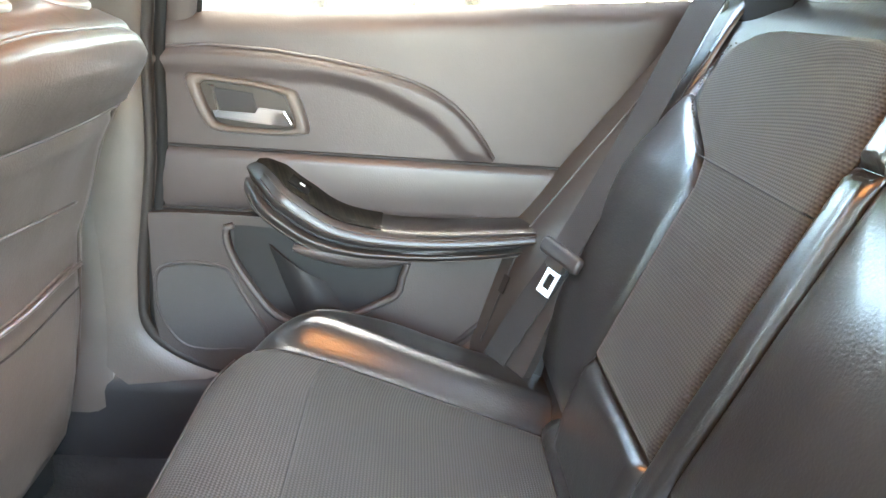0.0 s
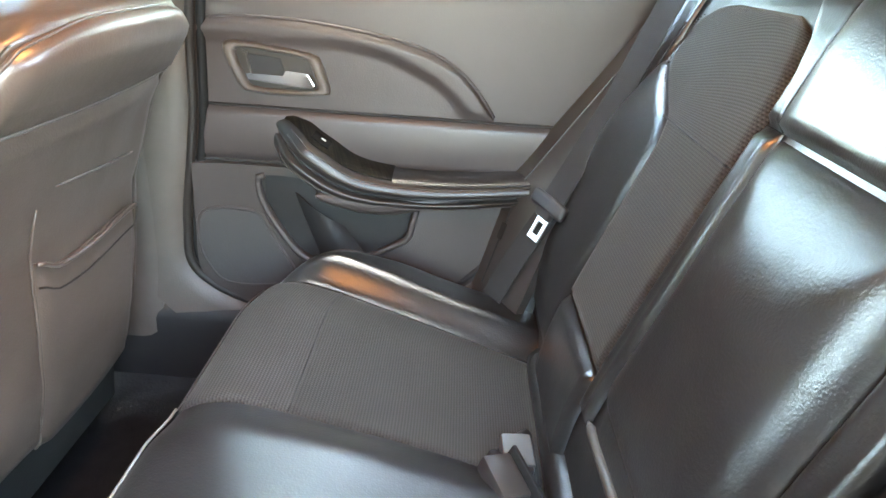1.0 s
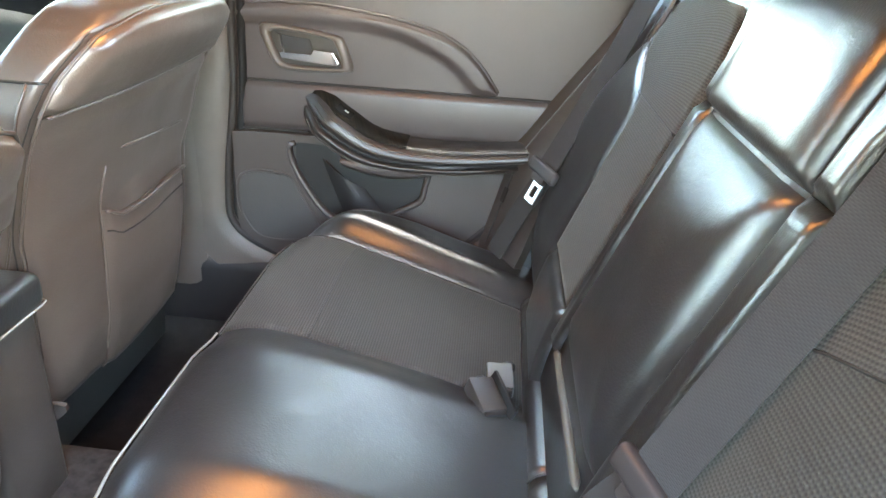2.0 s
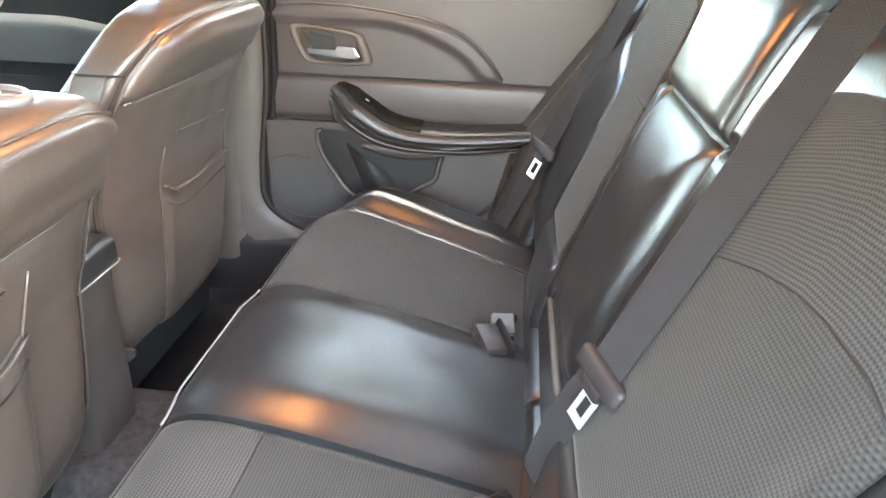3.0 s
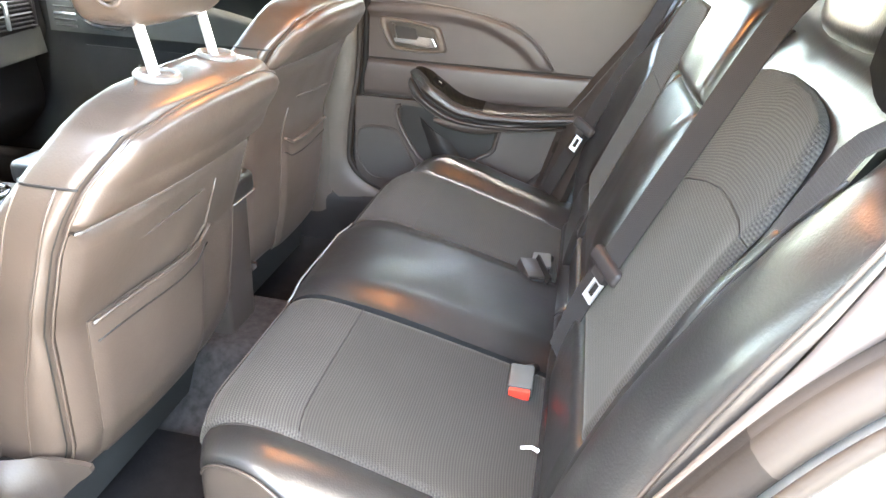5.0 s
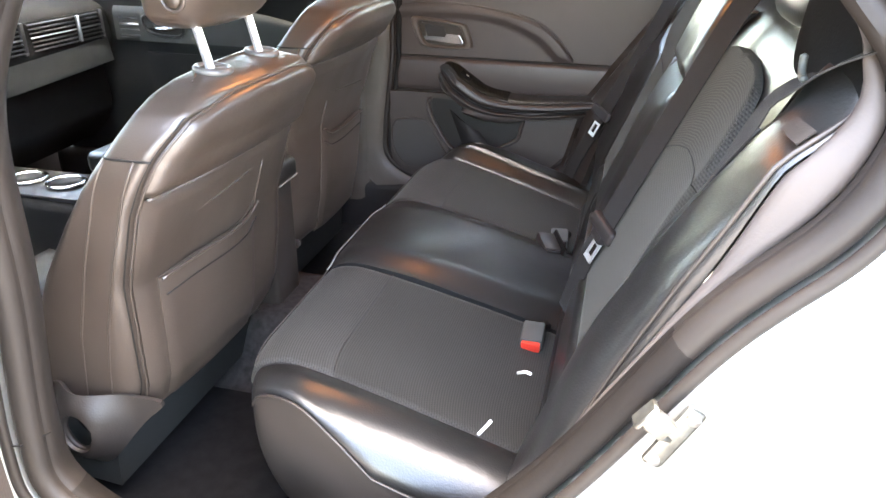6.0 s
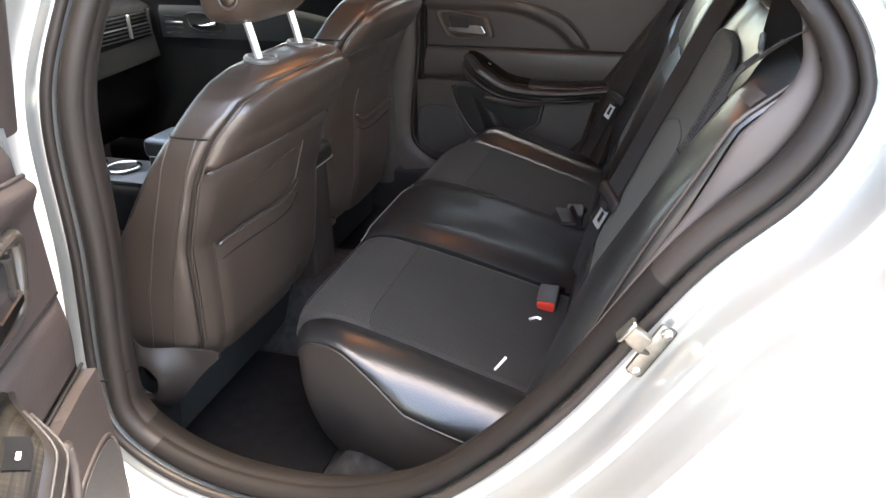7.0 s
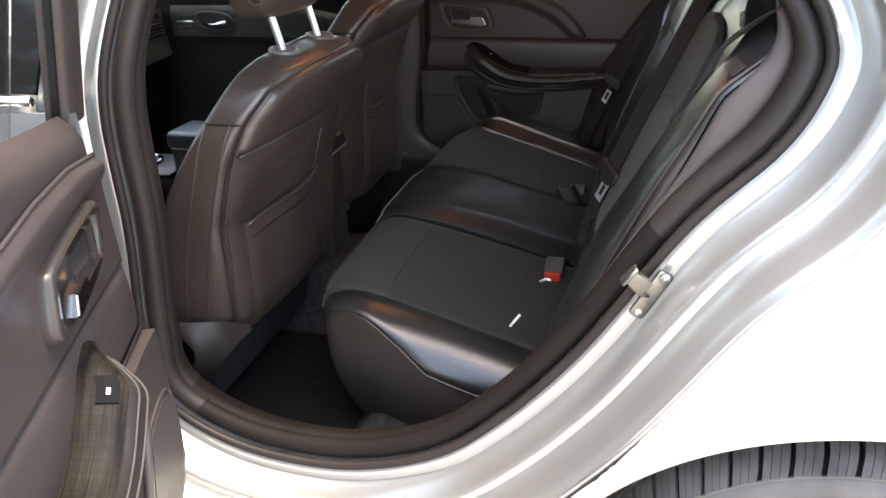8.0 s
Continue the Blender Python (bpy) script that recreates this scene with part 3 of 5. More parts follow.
def insert_edge(s, w):
    """Outer border of a cushion insert: the far one narrows towards the backrest, the other widens."""
    f = min(1.0, max(0.0, (s - cs(0.362)) / (cs(0.87) - cs(0.362))))
    return 0.534 - 0.064 * f if w > 0 else 0.520 + 0.015 * f


def cush(s, w):
    a = abs(w)
    fade = smooth(cs(0.40), cs(0.56), s)
    ew = insert_edge(s, w)
    rise = min(1.0, max(0.0, (a - ew + 0.006) / 0.056))
    crest = 0.038 * (rise - 0.08 * math.sin(2 * math.pi * rise)) - 0.004 * smooth(ew + 0.050, 0.62, a) if w > 0 else 0.012 * smooth(ew - 0.02, 0.56, a)
    off = crest * smooth(cs(0.365), cs(0.45), s) + 0.020 * smooth(0.175, 0.10, a) * (0.4 + 0.6 * fade)
    y = a
    face = smooth(cs(0.362), 0.10 * cs(0.362), s)
    ys = (0.595 if w > 0 else 0.548) - (0.105 if w > 0 else 0.058) * face
    if a > ys:
        g = min(math.pi / 2, 1.543 * (a - ys) / (0.649 - ys))
        k = 0.028 + 0.030 * smooth(cs(0.37), cs(0.50), s) + 0.075 * face
        if w < 0:
            k += 0.016 * smooth(cs(0.37), cs(0.50), s)
        else:
            k *= 1 - 0.7 * smooth(cs(0.42), cs(0.56), s)
        y, off = ys + (0.630 - ys) * math.sin(g), off - k * (1 - math.cos(g))
    x, z = on(CP, CN, s, off)
    x += 0.085 * (max(0.0, y - 0.42) / 0.21) ** 2 * (1 - smooth(cs(0.40), cs(0.72), s))
    return (x, math.copysign(y, w), z)


def cush_panel(s0, s1, w0, w1, nu, nv, **kw):
    """A cushion panel between two lines w0(x), w1(x) given as front and rear values."""
    def f(u, v):
        s = s0 + (s1 - s0) * u
        a, b = w0[0] + (w0[1] - w0[0]) * u, w1[0] + (w1[1] - w1[0]) * u
        return cush(s, a + (b - a) * v)
    return grid(field(f, nu, nv), **kw)


SF, SX, SR = cs(0.362), cs(0.50), cs(0.87)
LOW = 0.02


def shell(u, v):
    s = LOW + (0.99 - LOW) * u
    return cush(s, (2 * v - 1) * table(s, [(LOW, 0.44), (SF, 0.52), (cs(0.42), 0.545), (cs(0.60), 0.61), (cs(0.70), 0.622), (1.0, 0.640)]))


cushion = part("cushion", grid(field(shell, 60, 120), 0.012), SKIRT, seat)
for sg in (1, -1):
    def rng(a, b):
        return (a, b) if sg > 0 else ((-b[0], -b[1]), (-a[0], -a[1]))
    w0, w1 = rng((0.178, 0.176), (0.530, 0.515) if sg > 0 else (0.516, 0.521))
    part("cushion_insert", cush_panel(SF, SX, w0, w1, 22, 40, thick=0.002, puff=0.010, edge=0.012, roll="lbt"), CLOTH_COARSE, cushion, "coarse ribbed grey cloth")
    w0, w1 = rng((0.176, 0.172), (0.515, 0.465) if sg > 0 else (0.521, 0.531))
    part("cushion_insert", cush_panel(SX, SR, w0, w1, 40, 40, thick=0.002, puff=0.010, edge=0.012, roll="rbt"), CLOTH, cushion, "ribbed grey cloth")
    def bolster_edge(s):
        return 0.552 + 0.086 * min(1.0, (s - SF) / (cs(0.60) - SF)) ** 0.8

    def bolster(u, v):
        s = SF + (SR - SF) * u ** 1.5
        w = insert_edge(s, sg)
        w = w + (bolster_edge(s) - w) * (v if sg > 0 else 1 - v)
        return cush(s, sg * w)
    part("cushion_bolster", grid(field(bolster, 60, 40), 0.002, 0.006, 0.022, wrinkle=0.0015, seed=sg, roll="lrt" if sg > 0 else "lrb"), LEATHER, cushion)
    seam_line = [np.array(cush(s, sg * (bolster_edge(s) + 0.001))) + np.array((-0.002, sg * 0.002, 0.002)) for s in SF + (SR - SF) * np.linspace(0, 1, 60) ** 1.5]
    part("piping", tube(seam_line, 0.0022, 8), SKIRT, cushion)
    rim = [np.array(cush(SF, sg * (0.33 + 0.212 * k / 12))) + np.array((-0.003, 0, 0)) for k in range(12)] + seam_line

    def skirt(u, v):
        """Hangs from the front edge and the bolster's seam, bulges and tucks in towards the floor."""
        k = u * (len(rim) - 1)
        i = min(int(k), len(rim) - 2)
        x, y, z = rim[i] + (rim[i + 1] - rim[i]) * (k - i)
        inward = Vector((0.74 - x, 0.33 - abs(y))).normalized()
        zz = 0.205 + (z - 0.205) * v
        tuck = 0.090 * (1 - v) ** 2.2 - 0.004 * math.sin(math.pi * v)
        front = float(np.interp(zz, CP[:TOP, 1], CP[:TOP, 0])) - 0.364 - 0.002
        tuck = front + (tuck - front) * smooth(0.0, 0.25, u)
        return (x + inward.x * tuck, sg * (abs(y) + inward.y * tuck), zz)
    part("corner_skirt", grid(field(skirt, 80, 30), 0.003, flip=sg > 0, wrinkle=0.002, seed=5), SKIRT, cushion)
    part("insert_seam", tube([np.array(cush(SX, sg * (0.182 + 0.328 * k / 20))) + np.array((0, 0, 0.0098)) for k in range(21)], 0.0013, 6), LEATHER_SEAM, cushion)
    part("piping", tube([np.array(cush(cs(0.358) + (SR - cs(0.358)) * k / 40, sg * (insert_edge(cs(0.358) + (SR - cs(0.358)) * k / 40, sg) - 0.002))) + np.array((0, 0, 0.005)) for k in range(41)], 0.0020, 6), LEATHER_SEAM, cushion)
    part("piping", tube([np.array(cush(cs(0.372), sg * (0.18 + 0.335 * k / 20))) + np.array((-0.008, 0, 0.010)) for k in range(21)], 0.0014, 6), STITCH, cushion)
part("centre_panel", cush_panel(SF, SR, (-0.174, -0.168), (0.174, 0.168), 60, 44, thick=0.002, puff=0.011, edge=0.022, wrinkle=0.004, roll="lr"), LEATHER, cushion, "plain glossy black leather")
part("front_skirt", cush_panel(LOW, SF, (-0.174, -0.174), (0.174, 0.174), 24, 24, thick=0.002, puff=0.009, edge=0.012), SKIRT, cushion)
part("piping", tube([np.array(cush(cs(0.372), -0.18 + 0.36 * k / 20)) + np.array((-0.010, 0, 0.011)) for k in range(21)], 0.0018, 6), PIPING, cushion, "pale piping on the front edge")


# backrest
def back(s, y, extra=0.0):
    a = abs(y)
    z = float(np.interp(s, K, BP[:, 1]))
    off = extra + (0.030 if y > 0 else 0.016) * smooth(0.43 if y > 0 else 0.50, 0.60, a) * smooth(0.50, 0.62, z) * smooth(0.97, 0.80, z)
    off += 0.012 * smooth(0.17, 0.10, a) * smooth(0.5, 0.62, z)
    x, zz = on(BP, BN, s, off)
    return (x, y, zz)


def back_panel(z0, z1, y0, y1, nu, nv, s1=None, extra=0.0, **kw):
    """A backrest panel between heights z0 and z1; y0(z), y1(z) are tables over the height."""
    sa, sb = bs(z0), (bs(z1) if s1 is None else s1)
    def f(u, v):
        s = sa + (sb - sa) * u
        z = z0 + (z1 - z0) * u
        a, b = table(z, y0), table(z, y1)
        return back(s, a + (b - a) * v, extra)
    return grid(field(f, nu, nv), **kw)


backrest = part("backrest", back_panel(0.42, 1.08, [(0, -0.62)], [(0, 0.62)], 50, 60, s1=0.995, extra=-0.004, thick=0.05), LEATHER, seat)
INNER = [(0.605, 0.193), (0.96, 0.193), (0.99, 0.205), (1.012, 0.232), (1.022, 0.27)]
OUTER = [(0.605, 0.42), (0.84, 0.425), (0.872, 0.445), (0.90, 0.50), (0.92, 0.54), (0.945, 0.557), (0.975, 0.555), (0.995, 0.54), (1.012, 0.50), (1.022, 0.45)]
for sg in (1, -1):
    flipd = lambda tb: tb if sg > 0 else [(z, -y) for z, y in tb]
    outer_tb = OUTER if sg > 0 else [(0.605, 0.53), (0.84, 0.556), (0.91, 0.562), (0.962, 0.553), (0.985, 0.546), (0.998, 0.534), (1.006, 0.515), (1.012, 0.48), (1.016, 0.43)]
    inner_tb = INNER if sg > 0 else [(0.605, 0.20), (0.90, 0.224), (0.96, 0.227), (0.985, 0.24), (1.003, 0.27), (1.011, 0.31), (1.016, 0.36)]
    SEAM = [(0.0, 0.869)] if sg > 0 else [(-0.60, 0.884), (-0.565, 0.890), (-0.51, 0.898), (-0.46, 0.898), (-0.41, 0.894), (-0.35, 0.881), (-0.29, 0.862), (-0.22, 0.835)]
    ztop = 1.022 if sg > 0 else 1.016
    lo, hi = (inner_tb, outer_tb) if sg > 0 else (flipd(outer_tb), flipd(inner_tb))

    def insert(za, zb, nu, nv):
        def f(u, v):
            y = table(0.88, lo) + (table(0.88, hi) - table(0.88, lo)) * v
            zs = table(y, SEAM)
            z = (za + (zs - 0.001 - za) * u) if za is not None else (zs + 0.001 + (zb - zs) * u)
            a, b = table(z, lo), table(z, hi)
            return back(bs(z), a + (b - a) * v)
        return grid(field(f, nu, nv), thick=0.002, puff=0.008, edge=0.012, roll="lbt" if za is not None else "rbt")

    part("back_insert", insert(0.605, None, 34, 30), CLOTH, backrest, "ribbed grey cloth")
    part("back_insert", insert(None, ztop, 26, 36), CLOTH_COARSE, backrest, "coarse ribbed grey cloth")
    ya, yb = table(0.88, lo), table(0.88, hi)
    part("insert_seam", tube([np.array(back(bs(table(ya + (yb - ya) * v, SEAM)), ya + (yb - ya) * v, 0.0078)) for v in np.linspace(0.03, 0.97, 30)], 0.0013, 6), LEATHER_SEAM, backrest)
    bo = [(0.50, 0.60), (0.86, 0.60), (0.90, 0.597), (0.93, 0.588)]
    bi = [(0.50, 0.405), (0.60, 0.428), (0.84, 0.433), (0.872, 0.453), (0.90, 0.508), (0.93, 0.575)] if sg > 0 else [(0.50, 0.53), (0.84, 0.568), (0.90, 0.582), (0.93, 0.586)]
    if sg < 0:
        bo = [(0.50, 0.585), (0.86, 0.592), (0.93, 0.606)]
    lo, hi = (bi, bo) if sg > 0 else (flipd(bo), flipd(bi))
    part("back_bolster", back_panel(0.50, 0.93, lo, hi, 44, 20, thick=0.002, puff=0.008, edge=0.030, wrinkle=0.005, seed=3 + sg), LEATHER, backrest)
    lo, hi = ([(0, 0.195)], [(0, 0.425)]) if sg > 0 else ([(0, -0.53)], [(0, -0.195)])
    part("lower_back", back_panel(0.46, 0.600, lo, hi, 14, 20, thick=0.002, puff=0.012, edge=0.016), LEATHER, backrest)
    lo, hi = ([(0, 0.1465)], [(0, 0.190)]) if sg > 0 else ([(0, -0.192)], [(0, -0.1465)])
    part("back_rib", back_panel(0.56, 0.9195, lo, hi, 30, 14, thick=0.002, puff=0.011, edge=0.013), LEATHER, backrest)
    lo, hi = ([(0.92, 0.1465), (1.0, 0.1465)], [(0.92, 0.188), (0.97, 0.190), (1.0, 0.205), (1.05, 0.25)]) if sg > 0 else ([(0.92, -0.188), (0.97, -0.190), (1.0, -0.205), (1.05, -0.25)], [(0, -0.1465)])
    part("back_rib", back_panel(0.9205, 1.05, lo, hi, 16, 14, thick=0.002, puff=0.011, edge=0.013), LEATHER, backrest)
    # decorative stitching beside the insert
    edge_pts = [np.array(back(bs(z), sg * (table(z, outer_tb) + 0.003), 0.008)) for z in np.linspace(0.905 if sg > 0 else 0.918, 1.0, 26)]
    for q0 in edge_pts:
        part("stitch", rbox((0.0026, 0.0034, 0.0020), Matrix.Translation(q0), 0.0008, 1), STITCH, backrest)
part("armrest_panel", back_panel(0.606, 0.9195, [(0, -0.1455)], [(0, 0.1455)], 44, 40, extra=-0.010, thick=0.002, puff=0.025, edge=0.105, wrinkle=0.004, seed=9), LEATHER, backrest, "fold-down leather armrest")
part("centre_top_panel", back_panel(0.9205, 1.075, [(0, -0.1455)], [(0, 0.1455)], 30, 40, thick=0.002, puff=0.015, edge=0.020, wrinkle=0.003, seed=2), LEATHER, backrest)
part("armrest_edge", tube([(0.857, -0.140 + 0.288 * k / 20, 0.594 - 0.022 * k / 20) for k in range(21)], [0.002] + [0.006] * 19 + [0.002], 10), EDGE_TRIM, backrest, "shiny grey lower armrest edge")
for y0, y1 in ((0.46, 0.0), (-0.001, -0.50)):
    part("lower_roll", tube([(0.850, y0 + (y1 - y0) * k / 24, 0.458) for k in range(25)], [0.027] + [0.028] * 23 + [0.027], 16), LEATHER, backrest)
part("cord_loop", torus((0.850, -0.001, 0.458), 0.0285, 0.0014, pose(0, 0, 0, 90, 0, 8)), LEATHER_SEAM, backrest, "thin dark cord round the lower roll")


def side_roll(s, q, sg, width):
    """Leather roll between the backrest and the doorway."""
    x, z = on(BP, BN, s, 0.0)
    a = math.pi * q
    bulge = table(z, [(0.45, 0.046), (0.75, 0.041), (0.86, 0.031), (0.96, 0.014), (1.03, 0.009)])
    y0, y1 = 0.588, 0.588 + width
    if sg < 0:
        y0 = table(z, [(0.70, 0.590), (0.84, 0.596), (0.93, 0.612), (1.0, 0.648)])
        y1 = table(z, [(0.80, 0.734), (0.92, 0.740), (0.97, 0.740), (1.0, 0.734), (1.05, 0.712)])
    y = y0 + (y1 - y0) * (0.5 - 0.5 * math.cos(a))
    xx, zz = on(BP, BN, s, bulge * math.sin(a) ** 0.8 - (0.035 * q * smooth(0.97, 1.05, z) if sg < 0 else 0.0))
    return (xx, sg * y, zz)


for sg, width in ((-1, 0.140), (1, 0.095)):
    P = field(lambda u, v: side_roll(bs(0.43) + (0.93 - bs(0.43)) * u, v if sg > 0 else 1 - v, sg, width), 50, 18)
    roll = part("side_bolster", grid(P, 0.03, wrinkle=0.003), LEATHER, backrest)
    pts = [np.array(side_roll(bs(z), 0.90, sg, width)) + np.array((-0.002, 0, 0.001)) for z in np.linspace(0.50, 1.05, 40)]
    part("piping", tube(pts, 0.0024, 8), SKIRT, backrest)
    part("roll_seam", tube([np.array(side_roll(bs(z), 0.08, sg, width)) + np.array((-0.004, 0, 0.002)) for z in np.linspace(0.52, 0.985, 40)], 0.0018, 6), LEATHER_SEAM, backrest)
WING_OUT = [(0.44, 0.722), (0.50, 0.736), (0.578, 0.757), (0.694, 0.787), (0.815, 0.872), (0.96, 0.975), (1.05, 1.035)]
WING_IN = [(0.44, 0.792), (0.52, 0.818), (0.60, 0.840), (0.70, 0.870), (0.83, 0.947), (0.97, 1.035), (1.05, 1.082)]


def wing(z, v):
    """Padded panel between the far backrest bolster and the closed door."""
    x = table(z, WING_IN) * (1 - v) + table(z, WING_OUT) * v
    return (x - 0.010 * math.sin(math.pi * v) - 0.006 * v ** 6, 0.560 + 0.132 * v, z)


part("wing_panel", grid(field(lambda u, v: wing(0.44 + 0.61 * u, v), 40, 20), 0.02, wrinkle=0.003, seed=4), SKIRT, backrest, "black padded panel beside the door")
part("wing_seam", tube([np.array(wing(z, 0.70)) + np.array((-0.0015, 0, 0.0008)) for z in np.linspace(0.50, 1.0, 40)], 0.0015, 6), LEATHER, backrest)
part("wing_seam", tube([np.array(wing(z, 0.25 + 0.10 * (z - 0.45) / 0.12)) + np.array((-0.0012, 0, 0)) for z in np.linspace(0.45, 0.57, 12)], 0.0012, 6), LEATHER_SEAM, backrest)
part("wing_tag", grid(field(lambda u, v: tuple(np.array(wing(0.592 + 0.030 * u, 0.71 - 0.09 * v)) + np.array((-0.0045, 0, 0.001))), 6, 4), 0.0015), RUBBER, backrest, "small dark tag in the seam")
P = field(lambda u, v: tuple(np.array(side_roll(bs(1.000 + 0.014 * u), 0.84 - 0.30 * v, -1, 0.140)) + np.array((-0.0035, 0, 0.002))), 6, 10)
part("strap", grid(P, 0.002), SKIRT, backrest, "small grey-brown strap over the side bolster")
# pale trim between the bolster and the doorway
arc = [k for k in range(NR) if 0.86 < ring[k][0] and 0.70 < ring[k][1] < 1.10 and 20 < k < 200]
inner_edge = np.array([hoop(-0.012, 0.755, -1)[k] for k in arc])


def corner_trim(u, v):
    a = np.array(side_roll(bs(0.72 + 0.335 * u), 0.99, -1, 0.140)) + np.array((0.004, 0, 0))
    f = u * (len(arc) - 1)
    b = inner_edge[int(f)] * (1 - f % 1) + inner_edge[min(len(arc) - 1, int(f) + 1)] * (f % 1)
    return tuple(a * (1 - v) + b * v)


tagged(part("corner_trim", grid(field(corner_trim, 30, 10), 0.006, 0.006, 0.02, flip=True), TRIM_PALE), "pale plastic trim between rear seat and doorway", "trim", kind="structure")


# dark pillar trim with the belt outlet
for side in (-1, 1):
    P = field(lambda u, v: (1.064 + 0.030 * v + 0.02 * u - 0.02 * math.sin(math.pi * u), side * (0.505 + 0.23 * u - 0.05 * v), 0.985 + 0.24 * v), 14, 12)
    quarter = tagged(part("quarter_trim", grid(P, 0.012, 0.006, 0.02, flip=side < 0), DASH), "black trim at the rear pillar with a belt outlet", "pillar trim", kind="structure")
    part("belt_guide", tube([(1.040, side * (0.645 - 0.015 * math.cos(a)), 1.052 - 0.015 * math.sin(a)) for a in np.linspace(-0.3, 1.9, 18)], [0.0012] + [0.0036] * 16 + [0.0012], 8), EDGE_TRIM, quarter, "pale curved belt guide")

for side in (-1, 1):
    P = field(lambda u, v: (1.085 + 0.30 * u, side * (0.700 - 0.05 * u - 0.10 * smooth(0.0, 1.0, v)), 1.050 + 0.23 * v * (1 - 0.45 * u)), 12, 10)
    tagged(part("rear_pillar_trim", grid(P, 0.01, 0.006, 0.02, flip=side > 0), DARK_PLASTIC), "dark trim of the rear pillar beside the headrest", "pillar trim", kind="structure")


def headrest(y):
    P = []
    for i in range(17):
        a = math.pi * (i / 16 - 0.5)
        ring_z = 1.125 + 0.072 * math.copysign(abs(math.sin(a)) ** 0.7, a)
        k = max(0.02, math.cos(a)) ** 0.45
        P.append([(1.115 + 0.02 * math.sin(a) + 0.05 * k * math.copysign(abs(math.cos(b)) ** 0.6, math.cos(b)), y + 0.135 * k * math.copysign(abs(math.sin(b)) ** 0.55, math.sin(b)), ring_z) for b in np.linspace(0, 2 * math.pi, 37)])
    h = part("headrest", grid(P, 0.003, flip=True), LEATHER, seat)
    return h


headrest(-0.395)
headrest(0.395)


# ---- front seats ----
def front_seat(yc, dx, out, posts, dz, pz, sz):
    """Front seat seen from behind; out is the side (-1 or 1) towards its door."""
    t = thing("front_seat", (dx, yc, 0.205), "black-brown leather front seat back with a map pocket", "car seat", "front seats")
    REAR = [(0.25, 0.10), (0.36, 0.145), (0.42, 0.198), (0.47, 0.218), (0.55, 0.226), (0.66, 0.234), (0.78, 0.272), (0.86, 0.312), (0.90, 0.342), (0.92, 0.352), (0.935, 0.352), (0.948, 0.335), (0.954, 0.305)]
    FRONT = [(0.25, -0.08), (0.40, -0.07), (0.55, 0.0), (0.66, 0.062), (0.76, 0.130), (0.86, 0.205), (0.884, 0.220), (0.908, 0.234), (0.930, 0.246), (0.948, 0.262), (0.954, 0.275)]
    HALF = [(0.25, 0.215), (0.40, 0.232), (0.55, 0.245), (0.70, 0.255), (0.82, 0.256), (0.85, 0.248), (0.875, 0.236), (0.895, 0.222), (0.915, 0.202), (0.935, 0.170), (0.948, 0.128), (0.954, 0.08)]
    REAR, FRONT, HALF = ([(z + (dz if z > 0.42 else 0), v) for z, v in tb] for tb in (REAR, FRONT, HALF))
    zs = np.concatenate([np.linspace(0.392, 0.90 + dz, 30), np.linspace(0.908 + dz, 0.954 + dz, 14)])

    def section(z, b):
        r, f, h = table(z, REAR), table(z, FRONT), table(z, HALF)
        c, sn = math.cos(b), math.sin(b)
        ex = 0.27
        x = (r + f) / 2 + (r - f) / 2 * math.copysign(abs(c) ** ex, c)
        y = h * math.copysign(abs(sn) ** ex, sn)
        x -= 0.018 * (y / h) ** 2 * (c > 0)
        return (x + dx, yc + y, z)

    P = np.array([[section(z, b) for b in np.linspace(0, 2 * math.pi, 73)] for z in zs])
    P = np.concatenate([(P[0] * 0.02 + P[0].mean(axis=0) * 0.98 - np.array((0, 0, 0.012)))[None], (P[0] * 0.85 + P[0].mean(axis=0) * 0.15 - np.array((0, 0, 0.010)))[None], P, (P[-1] * 0.5 + P[-1].mean(axis=0) * 0.5 + np.array((0, 0, 0.002)))[None], (P[-1] * 0.01 + P[-1].mean(axis=0) * 0.99 + np.array((0, 0, 0.003)))[None]])
    body = part("backrest", grid(P, 0.003, flip=True), FRONT_LEATHER, t)

    def rear(z, f, o=0.0):
        r, h = table(z, REAR), table(z, HALF)
        return (r - 0.018 * f * f + o + dx, yc + f * h, z)

    seam = lambda f: sz + 0.004 * f * out
    part("upper_back", grid(field(lambda u, v: (lambda f: rear(seam(f) + (0.934 + dz - 0.030 * abs(f) ** 4 - seam(f)) * u, f))(-0.95 + 1.90 * v), 26, 30), 0.002, 0.020, 0.060, flip=True), FRONT_LEATHER, body)
    part("lower_back", grid(field(lambda u, v: (lambda f: rear(0.405 + (seam(f) - 0.004 - 0.405) * u, f))(-0.92 + 1.84 * v), 36, 30), 0.002, 0.008, 0.014, flip=True, wrinkle=0.006, seed=yc * 9), FRONT_LEATHER, body)
    part("back_seam", tube([rear(seam(f) - 0.002, f, 0.006) for f in np.linspace(-0.92, 0.92, 30)], 0.0020, 6), SEAM_PALE, body, "pale seam across the seat back")
    o0, o1 = 0.76 * out, -0.36 * out
    ptop = lambda v: pz + 0.010 * v + 0.004 * math.sin(v * 6.0) + 0.014 * smooth(0.86, 1.0, v)
    pk = part("map_pocket", grid(field(lambda u, v: (lambda f: rear(0.41 + (ptop(v) - 0.41) * u, f, 0.010 + 0.006 * math.sin(math.pi * min(1, v)) * u))(o0 + (o1 - o0) * v), 22, 22), 0.003, 0.006, 0.012, flip=out < 0), FRONT_LEATHER, body, "sagging leather map pocket")
